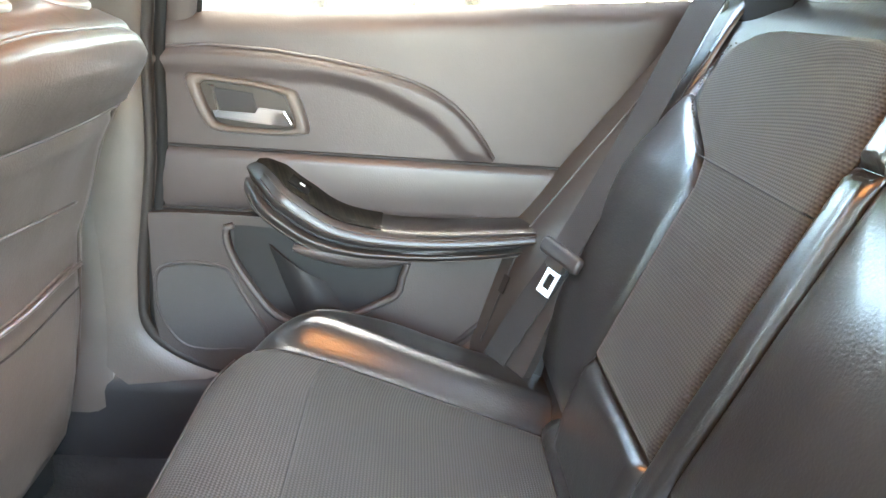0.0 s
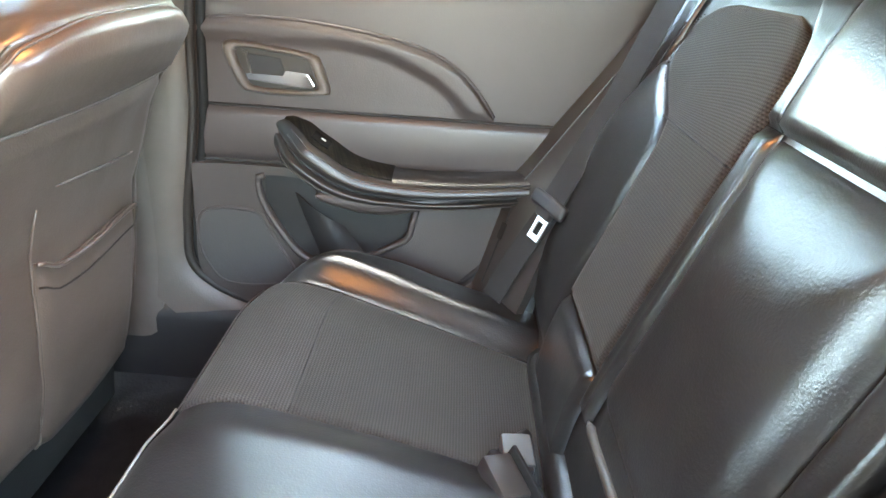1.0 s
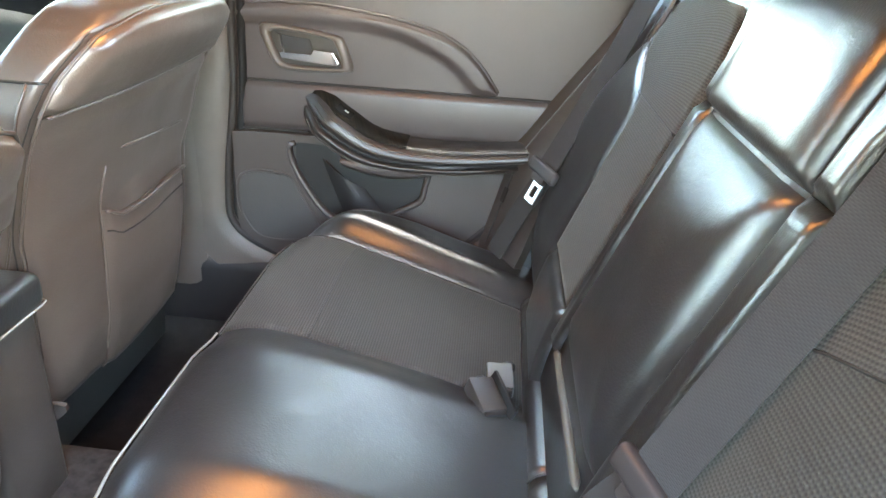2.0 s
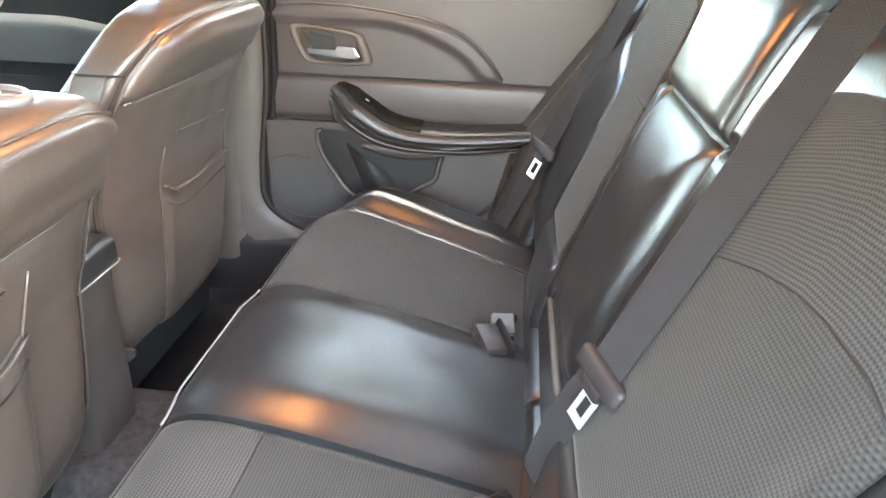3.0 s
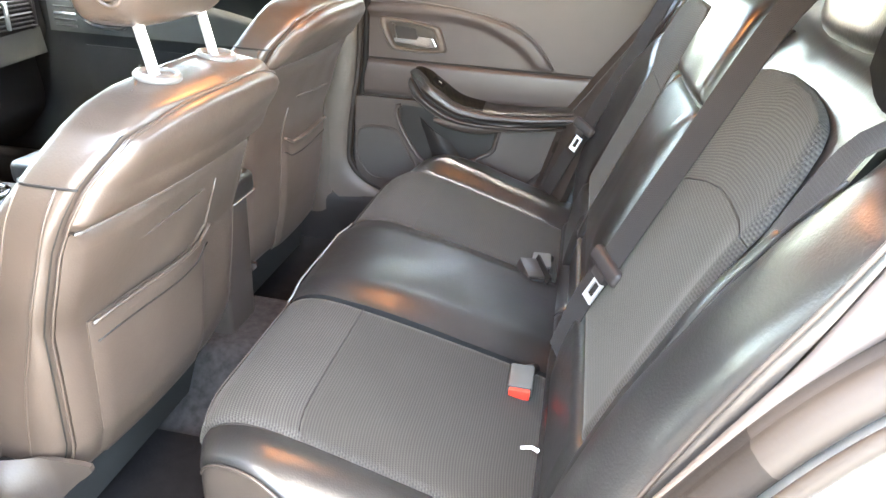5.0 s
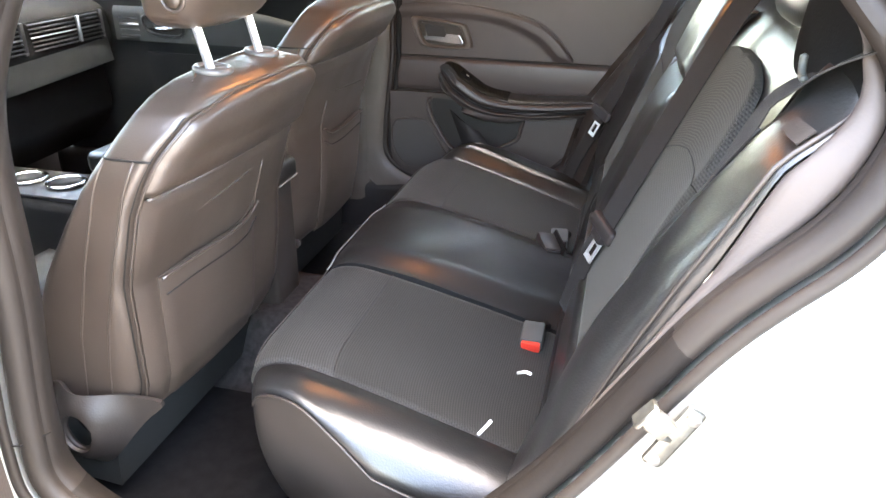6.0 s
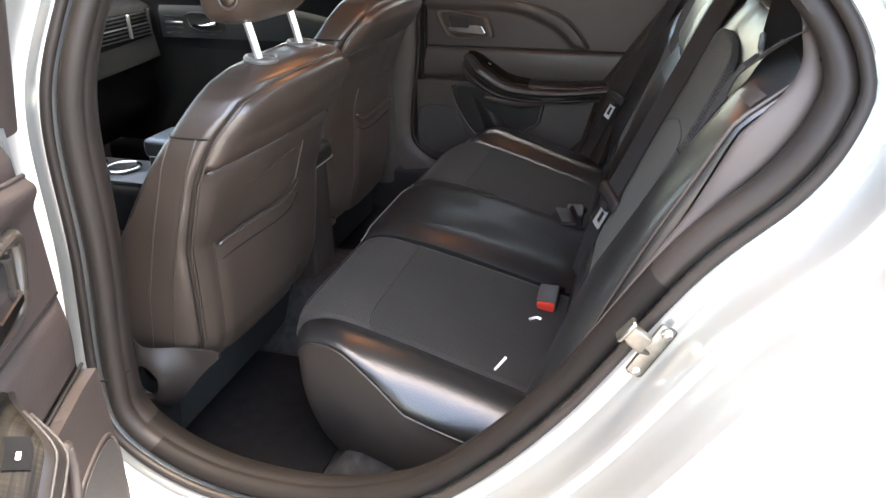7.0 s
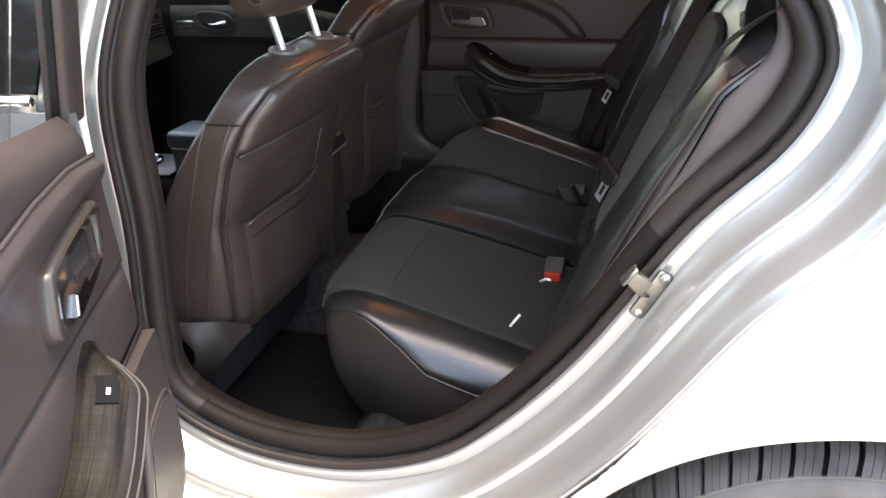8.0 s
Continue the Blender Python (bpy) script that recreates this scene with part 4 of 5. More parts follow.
    part("pocket_hem", tube([rear(ptop(v), o0 + (o1 - o0) * v, 0.0175 + 0.006 * math.sin(math.pi * v)) for v in np.linspace(0, 1, 24)], 0.0030, 8), FRONT_LEATHER, pk)
    part("pocket_hem", tube([rear(ptop(v) - 0.032, o0 + (o1 - o0) * v, 0.0165 + 0.006 * math.sin(math.pi * v)) for v in np.linspace(0.02, 1, 24)], 0.0014, 6), LEATHER_SEAM, pk)
    part("back_crease", tube([rear(0.735 + dz * 0.5 + 0.02 * v, o0 * 0.9 + (o1 * 0.6 - o0 * 0.9) * v, 0.008) for v in np.linspace(0, 1, 16)], [0.001] + [0.0021] * 14 + [0.001], 6), FRONT_LEATHER, body)
    part("back_crease", tube([rear(z, o1, 0.009) for z in np.linspace(0.45, 0.76, 16)], [0.001] + [0.0021] * 14 + [0.001], 6), FRONT_LEATHER, body)
    edge = [rear(z, 0.95, 0.002) for z in np.linspace(0.40, 0.900 + dz, 34)]
    edge += [rear(0.934 + dz - 0.030 * abs(f) ** 4, f, 0.002) for f in np.linspace(0.95, -0.95, 40)]
    edge += [rear(z, -0.95, 0.002) for z in np.linspace(0.900 + dz, 0.40, 34)]
    part("edge_piping", tube(np.array(edge), 0.0019, 8), FRONT_LEATHER, body)
    edge2 = [np.array(e) + np.array((-0.010, 0, 0.002)) for e in edge]
    part("edge_piping", tube(np.array(edge2), 0.0011, 6), LEATHER_SEAM, body)

    def side_pt(x, z, o):
        r0, f0 = table(z, REAR), table(z, FRONT)
        k = min(0.999, abs((x - (r0 + f0) / 2) / ((r0 - f0) / 2)))
        return (x + dx, yc + o * (table(z, HALF) * (1 - k ** (2 / 0.27)) ** (0.27 / 2) + 0.001), z)

    for o in (out, -out):
        for tb in ([(0.43, 0.09), (0.564, 0.119), (0.70, 0.165), (0.868 + dz, 0.225)], [(0.43, 0.138), (0.50, 0.152), (0.58, 0.172), (0.70, 0.212), (0.868 + dz, 0.272)]):
            part("side_seam", tube([side_pt(table(z, tb), z, o) for z in np.linspace(0.43, 0.862 + dz, 26)], 0.0017, 6), FRONT_LEATHER, body)
        part("side_seam", tube([side_pt(x, 0.862 + dz, o) for x in np.linspace(0.19, 0.295, 14)], 0.0018, 6), LEATHER_SEAM, body)
    # hinge cover
    hs = -1
    rim = spline([(0.02, 0.30), (0.015, 0.40), (0.03, 0.458), (0.10, 0.464), (0.18, 0.457), (0.232, 0.449), (0.205, 0.418), (0.168, 0.380), (0.140, 0.345), (0.11, 0.318), (0.065, 0.300)], 64, closed=True)
    turn = [math.atan2((p[1] - 0.404) / 0.036, (p[0] - 0.104) / 0.027) for p in rim]
    hole = [(0.104 + 0.027 * math.cos(a), 0.404 + 0.036 * math.sin(a)) for a in turn]
    flare = lambda x, z: (dx + x, yc + hs * (0.236 - 0.10 * max(0.0, x - 0.14) + 0.046 * math.exp(-(math.hypot((x - 0.104) / 0.027, (z - 0.404) / 0.036) - 1.0) ** 2 / 1.1)), z)
    cov = ring_between(hole, rim, flare, 0.008, 10, flip=True)
    hc = part("hinge_cover", cov, HINGE_PLASTIC, t, "brown plastic hinge cover with a round recess")
    part("recess", tube([(dx + 0.104, yc + hs * 0.236, 0.404), (dx + 0.104, yc + hs * 0.246, 0.404)], 0.038, 24), BLACK_RUBBER, hc)
    part("recess_rim", tube([(dx + x, yc + hs * 0.280, z) for x, z in hole], 0.0045, 8, closed=True), HINGE_PLASTIC, hc)
    P = field(lambda u, v: (dx - 0.42 + 0.56 * u, yc - 0.25 + 0.5 * v, 0.365 + 0.05 * (1 - u)), 16, 16)
    part("seat_cushion", grid(P, 0.10, 0.03, 0.06), DASH_SOFT, t)
    part("seat_base", rbox((0.46, 0.42, 0.17), pose(dx - 0.18, yc, 0.29), 0.02, 2), BLACK_RUBBER, t)
    # headrest on two bent posts
    hr = []
    for i in range(19):
        a = math.pi * (i / 18 - 0.5)
        k = max(0.02, math.cos(a)) ** 0.4
        zc = posts[1] + 0.085 + 0.085 * math.copysign(abs(math.sin(a)) ** 0.7, a)
        hr.append([(dx + 0.275 + 0.02 * math.sin(a) + 0.055 * k * math.copysign(abs(math.cos(b)) ** 0.6, math.cos(b)), yc + 0.135 * k * math.copysign(abs(math.sin(b)) ** 0.5, math.sin(b)), zc) for b in np.linspace(0, 2 * math.pi, 41)])
    head = part("headrest", grid(hr, 0.003, flip=True), FRONT_LEATHER, t)
    if out < 0:
        part("socket", torus((dx + 0.29, yc + out * 0.1345, posts[1] + 0.05), 0.017, 0.003, pose(0, 0, 0, 90, 0, 0)), FRONT_LEATHER, head, "round socket on the headrest")
        part("socket_cap", tube([(dx + 0.29, yc + out * 0.13, posts[1] + 0.05), (dx + 0.29, yc + out * 0.1385, posts[1] + 0.05)], 0.012, 18), FRONT_LEATHER, head)
    for sgn in (-1, 1):
        y = yc + sgn * 0.075
        part("headrest_post", tube(spline([(dx + posts[0], y, 0.93 + dz), (dx + posts[0] - 0.006, y, posts[1] - 0.045), (dx + posts[0] - 0.022, y, posts[1] + 0.02)], 10), 0.0070, 12), POST, t, "bright chrome post")
        part("post_collar", torus((dx + posts[0], y, 0.954 + dz), 0.024, 0.0055, pose(0, 0, 0, 0, 6, 0)), COLLAR, t)
        part("post_collar", tube([(dx + posts[0], y, 0.93 + dz), (dx + posts[0], y, 0.9555 + dz)], 0.023, 22), COLLAR, t)
    return t


front_seat(-0.322, 0.0, -1, (0.30, 1.008), 0.0, 0.655, 0.802)
front_seat(0.303, -0.048, 1, (0.30, 1.058), 0.045, 0.668, 0.871)


# ---- doors ----
def rear_door(place, mirror, label, closed):
    """A rear door seen from inside; place(x, d, z): along the car, depth into the car, height. All sheets face inwards."""
    fl = mirror
    at = place(0.45, 0.0, 0.42)
    t = thing("rear_door", at, label, "car door", "rear doors")
    top = lambda x: 0.984 + 0.060 * (x - 0.25) / 0.67
    rear_x = lambda z: (0.765 if mirror else 0.86) + (z - 0.503) * 0.36
    front_x = lambda z: 0.208 + 0.012 * smooth(0.7, 1.0, z) + 0.10 * smooth(0.50, 0.40, z) ** 2

    def S(f, nu, nv, **kw):
        return grid(field(f, nu, nv), flip=fl, **kw)

    def whole(u, v):
        z = 0.40 + 0.60 * v
        x = front_x(z) + (rear_x(z) - front_x(z)) * u
        zz = 0.40 + (top(x) - 0.40) * v
        return place(x, 0.002 - 0.02 * smooth(0.96, 1.0, v), zz)

    panel = part("door_panel", S(whole, 40, 40, thick=0.05), DOOR_SOFT, t)
    SW = [(0.21, 0.931), (0.30, 0.942), (0.40, 0.941), (0.485, 0.933), (0.56, 0.922), (0.615, 0.909), (0.65, 0.895), (0.681, 0.876), (0.71, 0.849), (0.73, 0.823), (0.747, 0.798)]
    SB = [(0.21, 0.905), (0.485, 0.906), (0.55, 0.895), (0.603, 0.873), (0.64, 0.856), (0.67, 0.833), (0.70, 0.80), (0.747, 0.793)]

    def sweep(u, v):
        x = 0.215 + 0.53 * u
        z0, z1 = 0.794, table(x, SW)
        z = z0 + (z1 - z0) * v
        zb = table(x, SB)
        lip = smooth(zb - 0.012, zb + 0.012, z)
        return place(x, 0.008 + 0.009 * lip - 0.010 * smooth(z1 - 0.012, z1, z), z)

    part("sweep_panel", S(sweep, 50, 30, thick=0.012), DOOR_SOFT, panel)
    part("panel_gap", tube([place(x, 0.006, 0.7905) for x in np.linspace(0.214, rear_x(0.79) - 0.02, 30)], 0.0024, 6), LEATHER_SEAM, panel)
    part("panel_gap", tube([place(x, 0.010, 0.691) for x in np.linspace(0.212, 0.37, 12)], 0.0024, 6), LEATHER_SEAM, panel)
    part("sweep_edge", tube([place(x, 0.007, table(x, SW)) for x in np.linspace(0.215, 0.746, 40)], 0.0028, 6), DOOR_SOFT, panel)
    part("mid_band", S(lambda u, v: (lambda z: place(0.212 + (rear_x(z) - 0.01 - 0.212) * u, 0.004 + 0.004 * math.sin(math.pi * v), z))(0.694 + 0.094 * v), 40, 12, thick=0.008, puff=0.006, edge=0.012), DOOR_SOFT, panel)
    # lower panel with the open map pocket
    PK = [(0.345, 0.672), (0.333, 0.655), (0.343, 0.616), (0.370, 0.570), (0.400, 0.530), (0.430, 0.510), (0.465, 0.504), (0.530, 0.525), (0.580, 0.552), (0.607, 0.570), (0.614, 0.60), (0.616, 0.640), (0.55, 0.655), (0.44, 0.668)]
    pocket = spline(PK, 64, closed=True)
    c = pocket.mean(axis=0)
    outer = []
    for p in pocket:
        d = p - c
        k = 1.0
        while True:
            q = c + d * k
            if q[1] > 0.688 or q[1] < 0.412 or q[0] < front_x(q[1]) + 0.006 or q[0] > rear_x(q[1]) - 0.005:
                break
            k += 0.01
        outer.append(q)
    part("lower_panel", ring_between(pocket, outer, lambda x, z: place(x, 0.026 - 0.006 * smooth(0.5, 0.8, x), z), 0.022, 8, flip=not fl), DOOR_HARD, panel)
    lip = part("map_pocket", tube([place(x, 0.028, z) for x, z in pocket[: 46]], 0.0062, 8), DOOR_HARD, panel, "moulded map pocket with a raised lip")
    part("bottle_holder", S(lambda u, v: place(0.44 + 0.10 * u - 0.05 * v, 0.004 + 0.018 * math.sin(math.pi * u), 0.51 + 0.13 * v * (1 - 0.5 * u)), 14, 10, thick=0.004), DARK_PLASTIC, lip)
    part("pocket_back", S(lambda u, v: place(0.34 + 0.27 * u, 0.006, 0.50 + 0.17 * v), 6, 6, thick=0.002), DARK_PLASTIC, lip)
    SP = spline([(0.222, 0.586), (0.25, 0.604), (0.30, 0.606), (0.335, 0.598), (0.352, 0.565), (0.375, 0.525), (0.395, 0.49), (0.385, 0.462), (0.337, 0.455), (0.29, 0.452), (0.255, 0.462), (0.228, 0.50), (0.218, 0.54)], 52, closed=True)
    part("speaker_rim", tube([place(x, 0.026, z) for x, z in SP], 0.0032, 6, closed=True), DOOR_HARD, panel)
    part("speaker_grille", prism([(float(x), float(z)) for x, z in SP * 0.96 + SP.mean(axis=0) * 0.04], 0.0035, lambda u, v, d: place(u, 0.026 + d, v)), GRILLE, panel)
    # armrest
    MID = spline([(0.362, 0.762), (0.385, 0.745), (0.43, 0.710), (0.485, 0.678), (0.55, 0.664), (0.64, 0.662), (0.72, 0.668), (0.81, 0.680), (0.81 if mirror else 0.89, 0.6801 if mirror else 0.692)], 60)
    HH = [(0.362, 0.016), (0.375, 0.032), (0.40, 0.044), (0.45, 0.046), (0.52, 0.040), (0.60, 0.036), (0.70, 0.034), (0.81, 0.030)]
    dirs = np.gradient(MID, axis=0)
    dirs /= np.linalg.norm(dirs, axis=1, keepdims=True)

    def arm(i, a, scale=1.0, extra=0.0):
        x, z = MID[i]
        h = table(x, HH) * scale
        nx, nz = -dirs[i][1], dirs[i][0]
        depth = 0.060 * smooth(0.358, 0.42, x) + 0.012
        k = math.copysign(abs(math.cos(a)) ** 0.8, math.cos(a))
        groove = 1 - 0.30 * math.exp(-((a - 1.72) / 0.13) ** 2) - 0.16 * smooth(1.6, 1.9, a)
        return place(x + nx * h * k, extra + depth * groove * abs(math.sin(a)) ** 0.7, z + nz * h * k)

    P = np.array([[arm(i, math.pi * j / 56) for j in range(57)] for i in range(61)])
    armrest = part("armrest", grid(P, 0.004, flip=not fl), ARM, panel, "padded leather armrest with stitching")
    for a, r, m in ((0.95, 0.0020, LEATHER_SEAM), (1.12, 0.0014, STITCH), (1.42, 0.0014, STITCH), (1.72, 0.0028, LEATHER_SEAM), (2.30, 0.0012, STITCH)):
        part("stitch_line", tube([arm(i, a, 1.0, 0.0012) for i in range(32 if a < 1 else 3, 60)], r, 6), m, armrest)
    part("armrest_trim", S(lambda u, v: place(0.44 + 0.26 * u, 0.034 + 0.014 * math.sin(math.pi * v), 0.640 + 0.012 * v - 0.03 * math.sin(math.pi * min(1, u * 1.1)) * (1 - v) + 0.012 * u), 24, 8, thick=0.01, puff=0.004, edge=0.008), DOOR_HARD, panel)
    lift = lambda i, a, h: tuple(np.array(arm(i, a)) + np.array((0, 0, h)))
    plate = part("switch_plate", grid(np.array([[lift(1 + i, 0.06 + 0.085 * j, 0.0035) for j in range(11)] for i in range(26)]), 0.004, flip=not fl), WOODGRAIN, armrest, "streaked dark switch plate")
    part("window_switch", grid(np.array([[lift(7 + i, 0.34 + 0.08 * j, 0.0065) for j in range(6)] for i in range(5)]), 0.004, 0.001, 0.004, flip=not fl), DASH, plate)
    part("switch_mark", grid(np.array([[lift(9 + i, 0.50 + 0.07 * j, 0.008) for j in range(2)] for i in range(2)]), 0.001, flip=not fl), PALE_MARK, plate)
    # handle
    HB = spline([(0.283, 0.893), (0.30, 0.899), (0.37, 0.893), (0.428, 0.884), (0.440, 0.872), (0.454, 0.832), (0.446, 0.822), (0.39, 0.818), (0.325, 0.820), (0.305, 0.834), (0.287, 0.872)], 56, closed=True)
    hc = HB.mean(axis=0)
    bez = part("handle_bezel", ring_between(HB * 0.80 + hc * 0.20, HB * 1.07 - hc * 0.07, lambda x, z: place(x, 0.014, z), 0.012, 8, 0.009, 0.010, flip=fl), BEZEL if closed else BROWN_PLASTIC, panel)
    # Lit and shaded tones of one cup: pale on the open door.
    part("handle_cup", prism([(float(x), float(z)) for x, z in HB * 0.88 + hc * 0.12], 0.003, lambda u, v, d: place(u, 0.009 + d, v)), SATIN if mirror else BEZEL, bez, "satin handle cup, toned lighter on the daylit open door")
    # Flat dark plate on the cup, standing for shade in the recess.
    part("recess_shade", prism([(0.315, 0.882), (0.375, 0.877), (0.385, 0.845), (0.33, 0.845)], 0.004, lambda u, v, d: place(u, 0.012 + d, v)), DARK_PLASTIC, bez)
    lever = [(0.318, 0.850), (0.382, 0.850), (0.388, 0.859), (0.426, 0.857), (0.438, 0.838), (0.432, 0.833), (0.36, 0.837), (0.322, 0.840)]
    part("handle_post", prism([(0.316, 0.846), (0.325, 0.846), (0.319, 0.884), (0.311, 0.886)], 0.010, lambda u, v, d: place(u, 0.012 + d, v), 0.0012), BEZEL, bez)
    part("handle_lever", prism(lever, 0.013, lambda u, v, d: place(u, 0.013 + 0.010 * (u - 0.318) / 0.12 + d, v), 0.0018), CHROME, bez, "chrome lever")
    # window frame and glass
    part("window_frame", S(lambda u, v: place((0.225 if not mirror else 0.150) + 0.062 * u + 0.05 * v, -0.02 + 0.07 * v, 0.970 + 0.285 * v), 16, 10, thick=0.016, puff=0.014, edge=0.030, roll="lr"), DOOR_HARD, t)
    part("glass_run", tube([place((0.225 if not mirror else 0.150) + 0.064 + 0.05 * v, -0.024 + 0.07 * v, 0.970 + 0.285 * v) for v in np.linspace(0, 1, 8)], 0.005, 8), BLACK_RUBBER, t)
    part("window_frame", tube(spline([place(0.29, 0.045, 1.25), place(0.5, 0.055, 1.28), place(0.78, 0.045, 1.257), place(0.95, 0.02, 1.185), place(1.06, -0.02, 1.075)], 24), 0.016, 8), DOOR_HARD, t)
    g = part("window_glass", S(lambda u, v: (lambda x0, x1, zt: place(x0 + (x1 - x0) * u, -0.06 + 0.10 * v, 0.96 + (zt - 0.96) * v))(0.26 + 0.03 * v, 1.03 - 0.10 * v, table(0.26 + 0.75 * u, [(0.26, 1.26), (0.5, 1.285), (0.78, 1.262), (0.95, 1.19), (1.05, 1.09)])), 16, 8, thick=0.004), SCREEN, t)
    g.visible_shadow = False
    # outer skin and edge
    def skin(u, v):
        z = 0.33 + 0.65 * v
        x0, x1 = 0.15, min(1.14, 0.86 + (z - 0.50) * 0.62) if z > 0.5 else 0.80 + 0.06 * (z - 0.33) / 0.17
        return place(x0 + (x1 - x0) * u, -0.20 - 0.02 * math.sin(math.pi * v), z)
    part("outer_skin", grid(field(skin, 20, 14), 0.006, flip=not fl), PAINT, t)
    part("door_edge", S(lambda u, v: (lambda z: place(0.155 + 0.055 * v, -0.195 + 0.19 * v, z))(0.36 + 0.62 * u), 16, 4, thick=0.006), PAINT, t)
    part("door_bottom", S(lambda u, v: place(0.20 + 0.58 * u, -0.19 + 0.19 * v, 0.355 + 0.045 * v), 10, 4, thick=0.006), PAINT, t)
    part("door_rear_edge", S(lambda u, v: (lambda z: place(min(1.13, 0.84 + (z - 0.50) * 0.6) - (0.08 + 0.02 * v) * v, -0.195 + 0.19 * v, z))(0.42 + 0.58 * u), 14, 4, thick=0.006), PAINT, t)
    return t


rear_door(lambda x, d, z: (x, 0.70 - d, z), False, "closed rear door, dark grey vinyl with a chrome handle", 0)
OPEN, HINGE = radians(66), (0.09, -0.88)


def swung(x, d, z):
    dx, dy = x - HINGE[0], -(0.70 - d) - HINGE[1]
    c, s = math.cos(OPEN), math.sin(OPEN)
    return (HINGE[0] + dx * c + dy * s, HINGE[1] - dx * s + dy * c, z)


rear_door(swung, True, "open rear door swung out, dark grey vinyl trim", -66)


def front_door(side):
    t = thing("front_door", (-0.4, side * 0.70, 0.40), "closed front door with a dark grey vinyl panel", "car door", "front doors")
    pl = lambda x, d, z: (x, side * (0.70 - d), z)
    p = part("door_panel", grid(field(lambda u, v: pl(-1.0 + 1.1 * u, 0.0, 0.36 + 0.62 * v), 20, 14), 0.05, flip=side < 0), DASH, t)
    part("sweep_panel", grid(field(lambda u, v: pl(-0.72 + 0.80 * u, 0.014 - 0.010 * smooth(0.85, 1, v), 0.785 + (0.105 - 0.05 * smooth(0.55, 1.0, u)) * v), 24, 10), 0.012, flip=side < 0), DASH_SOFT, p)
    part("lower_panel", grid(field(lambda u, v: pl(-0.62 + 0.60 * u, 0.004, 0.45 + 0.30 * v), 10, 6), 0.01, 0.004, 0.02, flip=side < 0), DASH, p)
    if side > 0:
        hb = spline([(-0.60, 0.865), (-0.50, 0.860), (-0.47, 0.83), (-0.49, 0.805), (-0.58, 0.81), (-0.61, 0.835)], 30, closed=True)
        part("handle_bezel", tube([pl(x, 0.016, z) for x, z in hb], 0.005, 8, closed=True), DARK_PLASTIC, p)
        part("handle_lever", tube([pl(-0.585, 0.022, 0.828), pl(-0.54, 0.026, 0.826), pl(-0.495, 0.022, 0.834)], [0.006, 0.007, 0.009], 10), CHROME, p)
        for k in range(4):
            part("grille_slat", tube([pl(-0.70, 0.012, 0.80 + 0.018 * k), pl(-0.63, 0.012, 0.802 + 0.017 * k)], 0.004, 6), SATIN if k == 2 else DARK_PLASTIC, p)
    part("pillar_cover", grid(field(lambda u, v: (-0.02 + 0.275 * u + 0.05 * v, side * body_y(1.0 + 0.26 * v, 0.930), 1.0 + 0.26 * v), 6, 10), 0.004, flip=side < 0), GLOSS_BLACK, t, "gloss black window pillar cover")
    part("belt_moulding", tube([(x, side * 0.925, 0.994) for x in np.linspace(-0.85, 0.25, 12)], 0.006, 8), CHROME, t)
    g = part("window_glass", grid(field(lambda u, v: pl(-0.95 + 1.1 * u + 0.45 * v * (1 - u), -0.06 + 0.12 * v, 0.97 + 0.30 * v), 6, 6), 0.004, flip=side > 0), SCREEN, t)
    g.visible_shadow = False
    return t


front_door(1)
front_door(-1)

# ---- dashboard and console ----
dash = thing("dashboard", (-0.85, 0, 0.55), "dark dashboard with silver slatted air vents", "dashboard")
DP = spline([(-1.06, 0.93), (-0.90, 0.925), (-0.76, 0.905), (-0.715, 0.88), (-0.705, 0.84), (-0.70, 0.79), (-0.715, 0.755), (-0.74, 0.745), (-0.755, 0.70), (-0.75, 0.56), (-0.85, 0.45)], 60)
dbody = part("dash_body", grid(field(lambda u, v: (DP[int(round(u * 60))][0] - 0.04 * (2 * v - 1) ** 2, -0.69 + 1.38 * v, DP[int(round(u * 60))][1]), 60, 30), 0.03), DASH, dash)
part("dash_band", grid(field(lambda u, v: (-0.697 - 0.03 * (2 * (0.15 + 0.83 * v) - 1) ** 2 - 0.012 * u, -0.69 + 1.38 * (0.15 + 0.83 * v), 0.680 + 0.045 * v + (0.118 - 0.045 * v) * u), 6, 24), 0.02, 0.004, 0.01, flip=True), DASH_SOFT, dbody)
for ys in ((-0.02, 0.30), (0.33, 0.64)):
    bow = lambda y: -0.03 * (2 * (y + 0.69) / 1.38 - 1) ** 2
    vent = part("air_vent", grid(field(lambda u, v: (lambda y: (-0.704 + bow(y) - 0.012 * u, y, 0.802 + 0.080 * u))(ys[0] + (ys[1] - ys[0]) * v), 4, 10), 0.004, 0, flip=True), BLACK_RUBBER, dbody)
    for k in range(7):
        line = [(-0.699 + bow(y) - 0.0015 * k, y, 0.806 + 0.0115 * k) for y in np.linspace(ys[0], ys[1], 12)]
        part("slat", tube(line, 0.0036 if k != 3 else 0.0036, 6, flat=0.5), SATIN if k == 3 else SLAT, vent)
    part("vent_tab", rbox((0.010, 0.010, 0.075), pose(-0.696 + bow(ys[0] + 0.19), ys[0] + 0.19, 0.842), 0.002, 1), SATIN, vent)
    part("vent_frame", rbox((0.012, 0.012, 0.086), pose(-0.702 + bow(ys[1]), ys[1] - 0.004, 0.842), 0.003, 2), DARK_PLASTIC, vent)
console = thing("centre_console", (-0.2, 0, 0.35), "dark centre console with bright-rimmed cup holders", "console")
part("console_box", rbox((0.44, 0.112, 0.34), pose(-0.035, -0.006, 0.47), 0.012, 3), SKIRT, console)
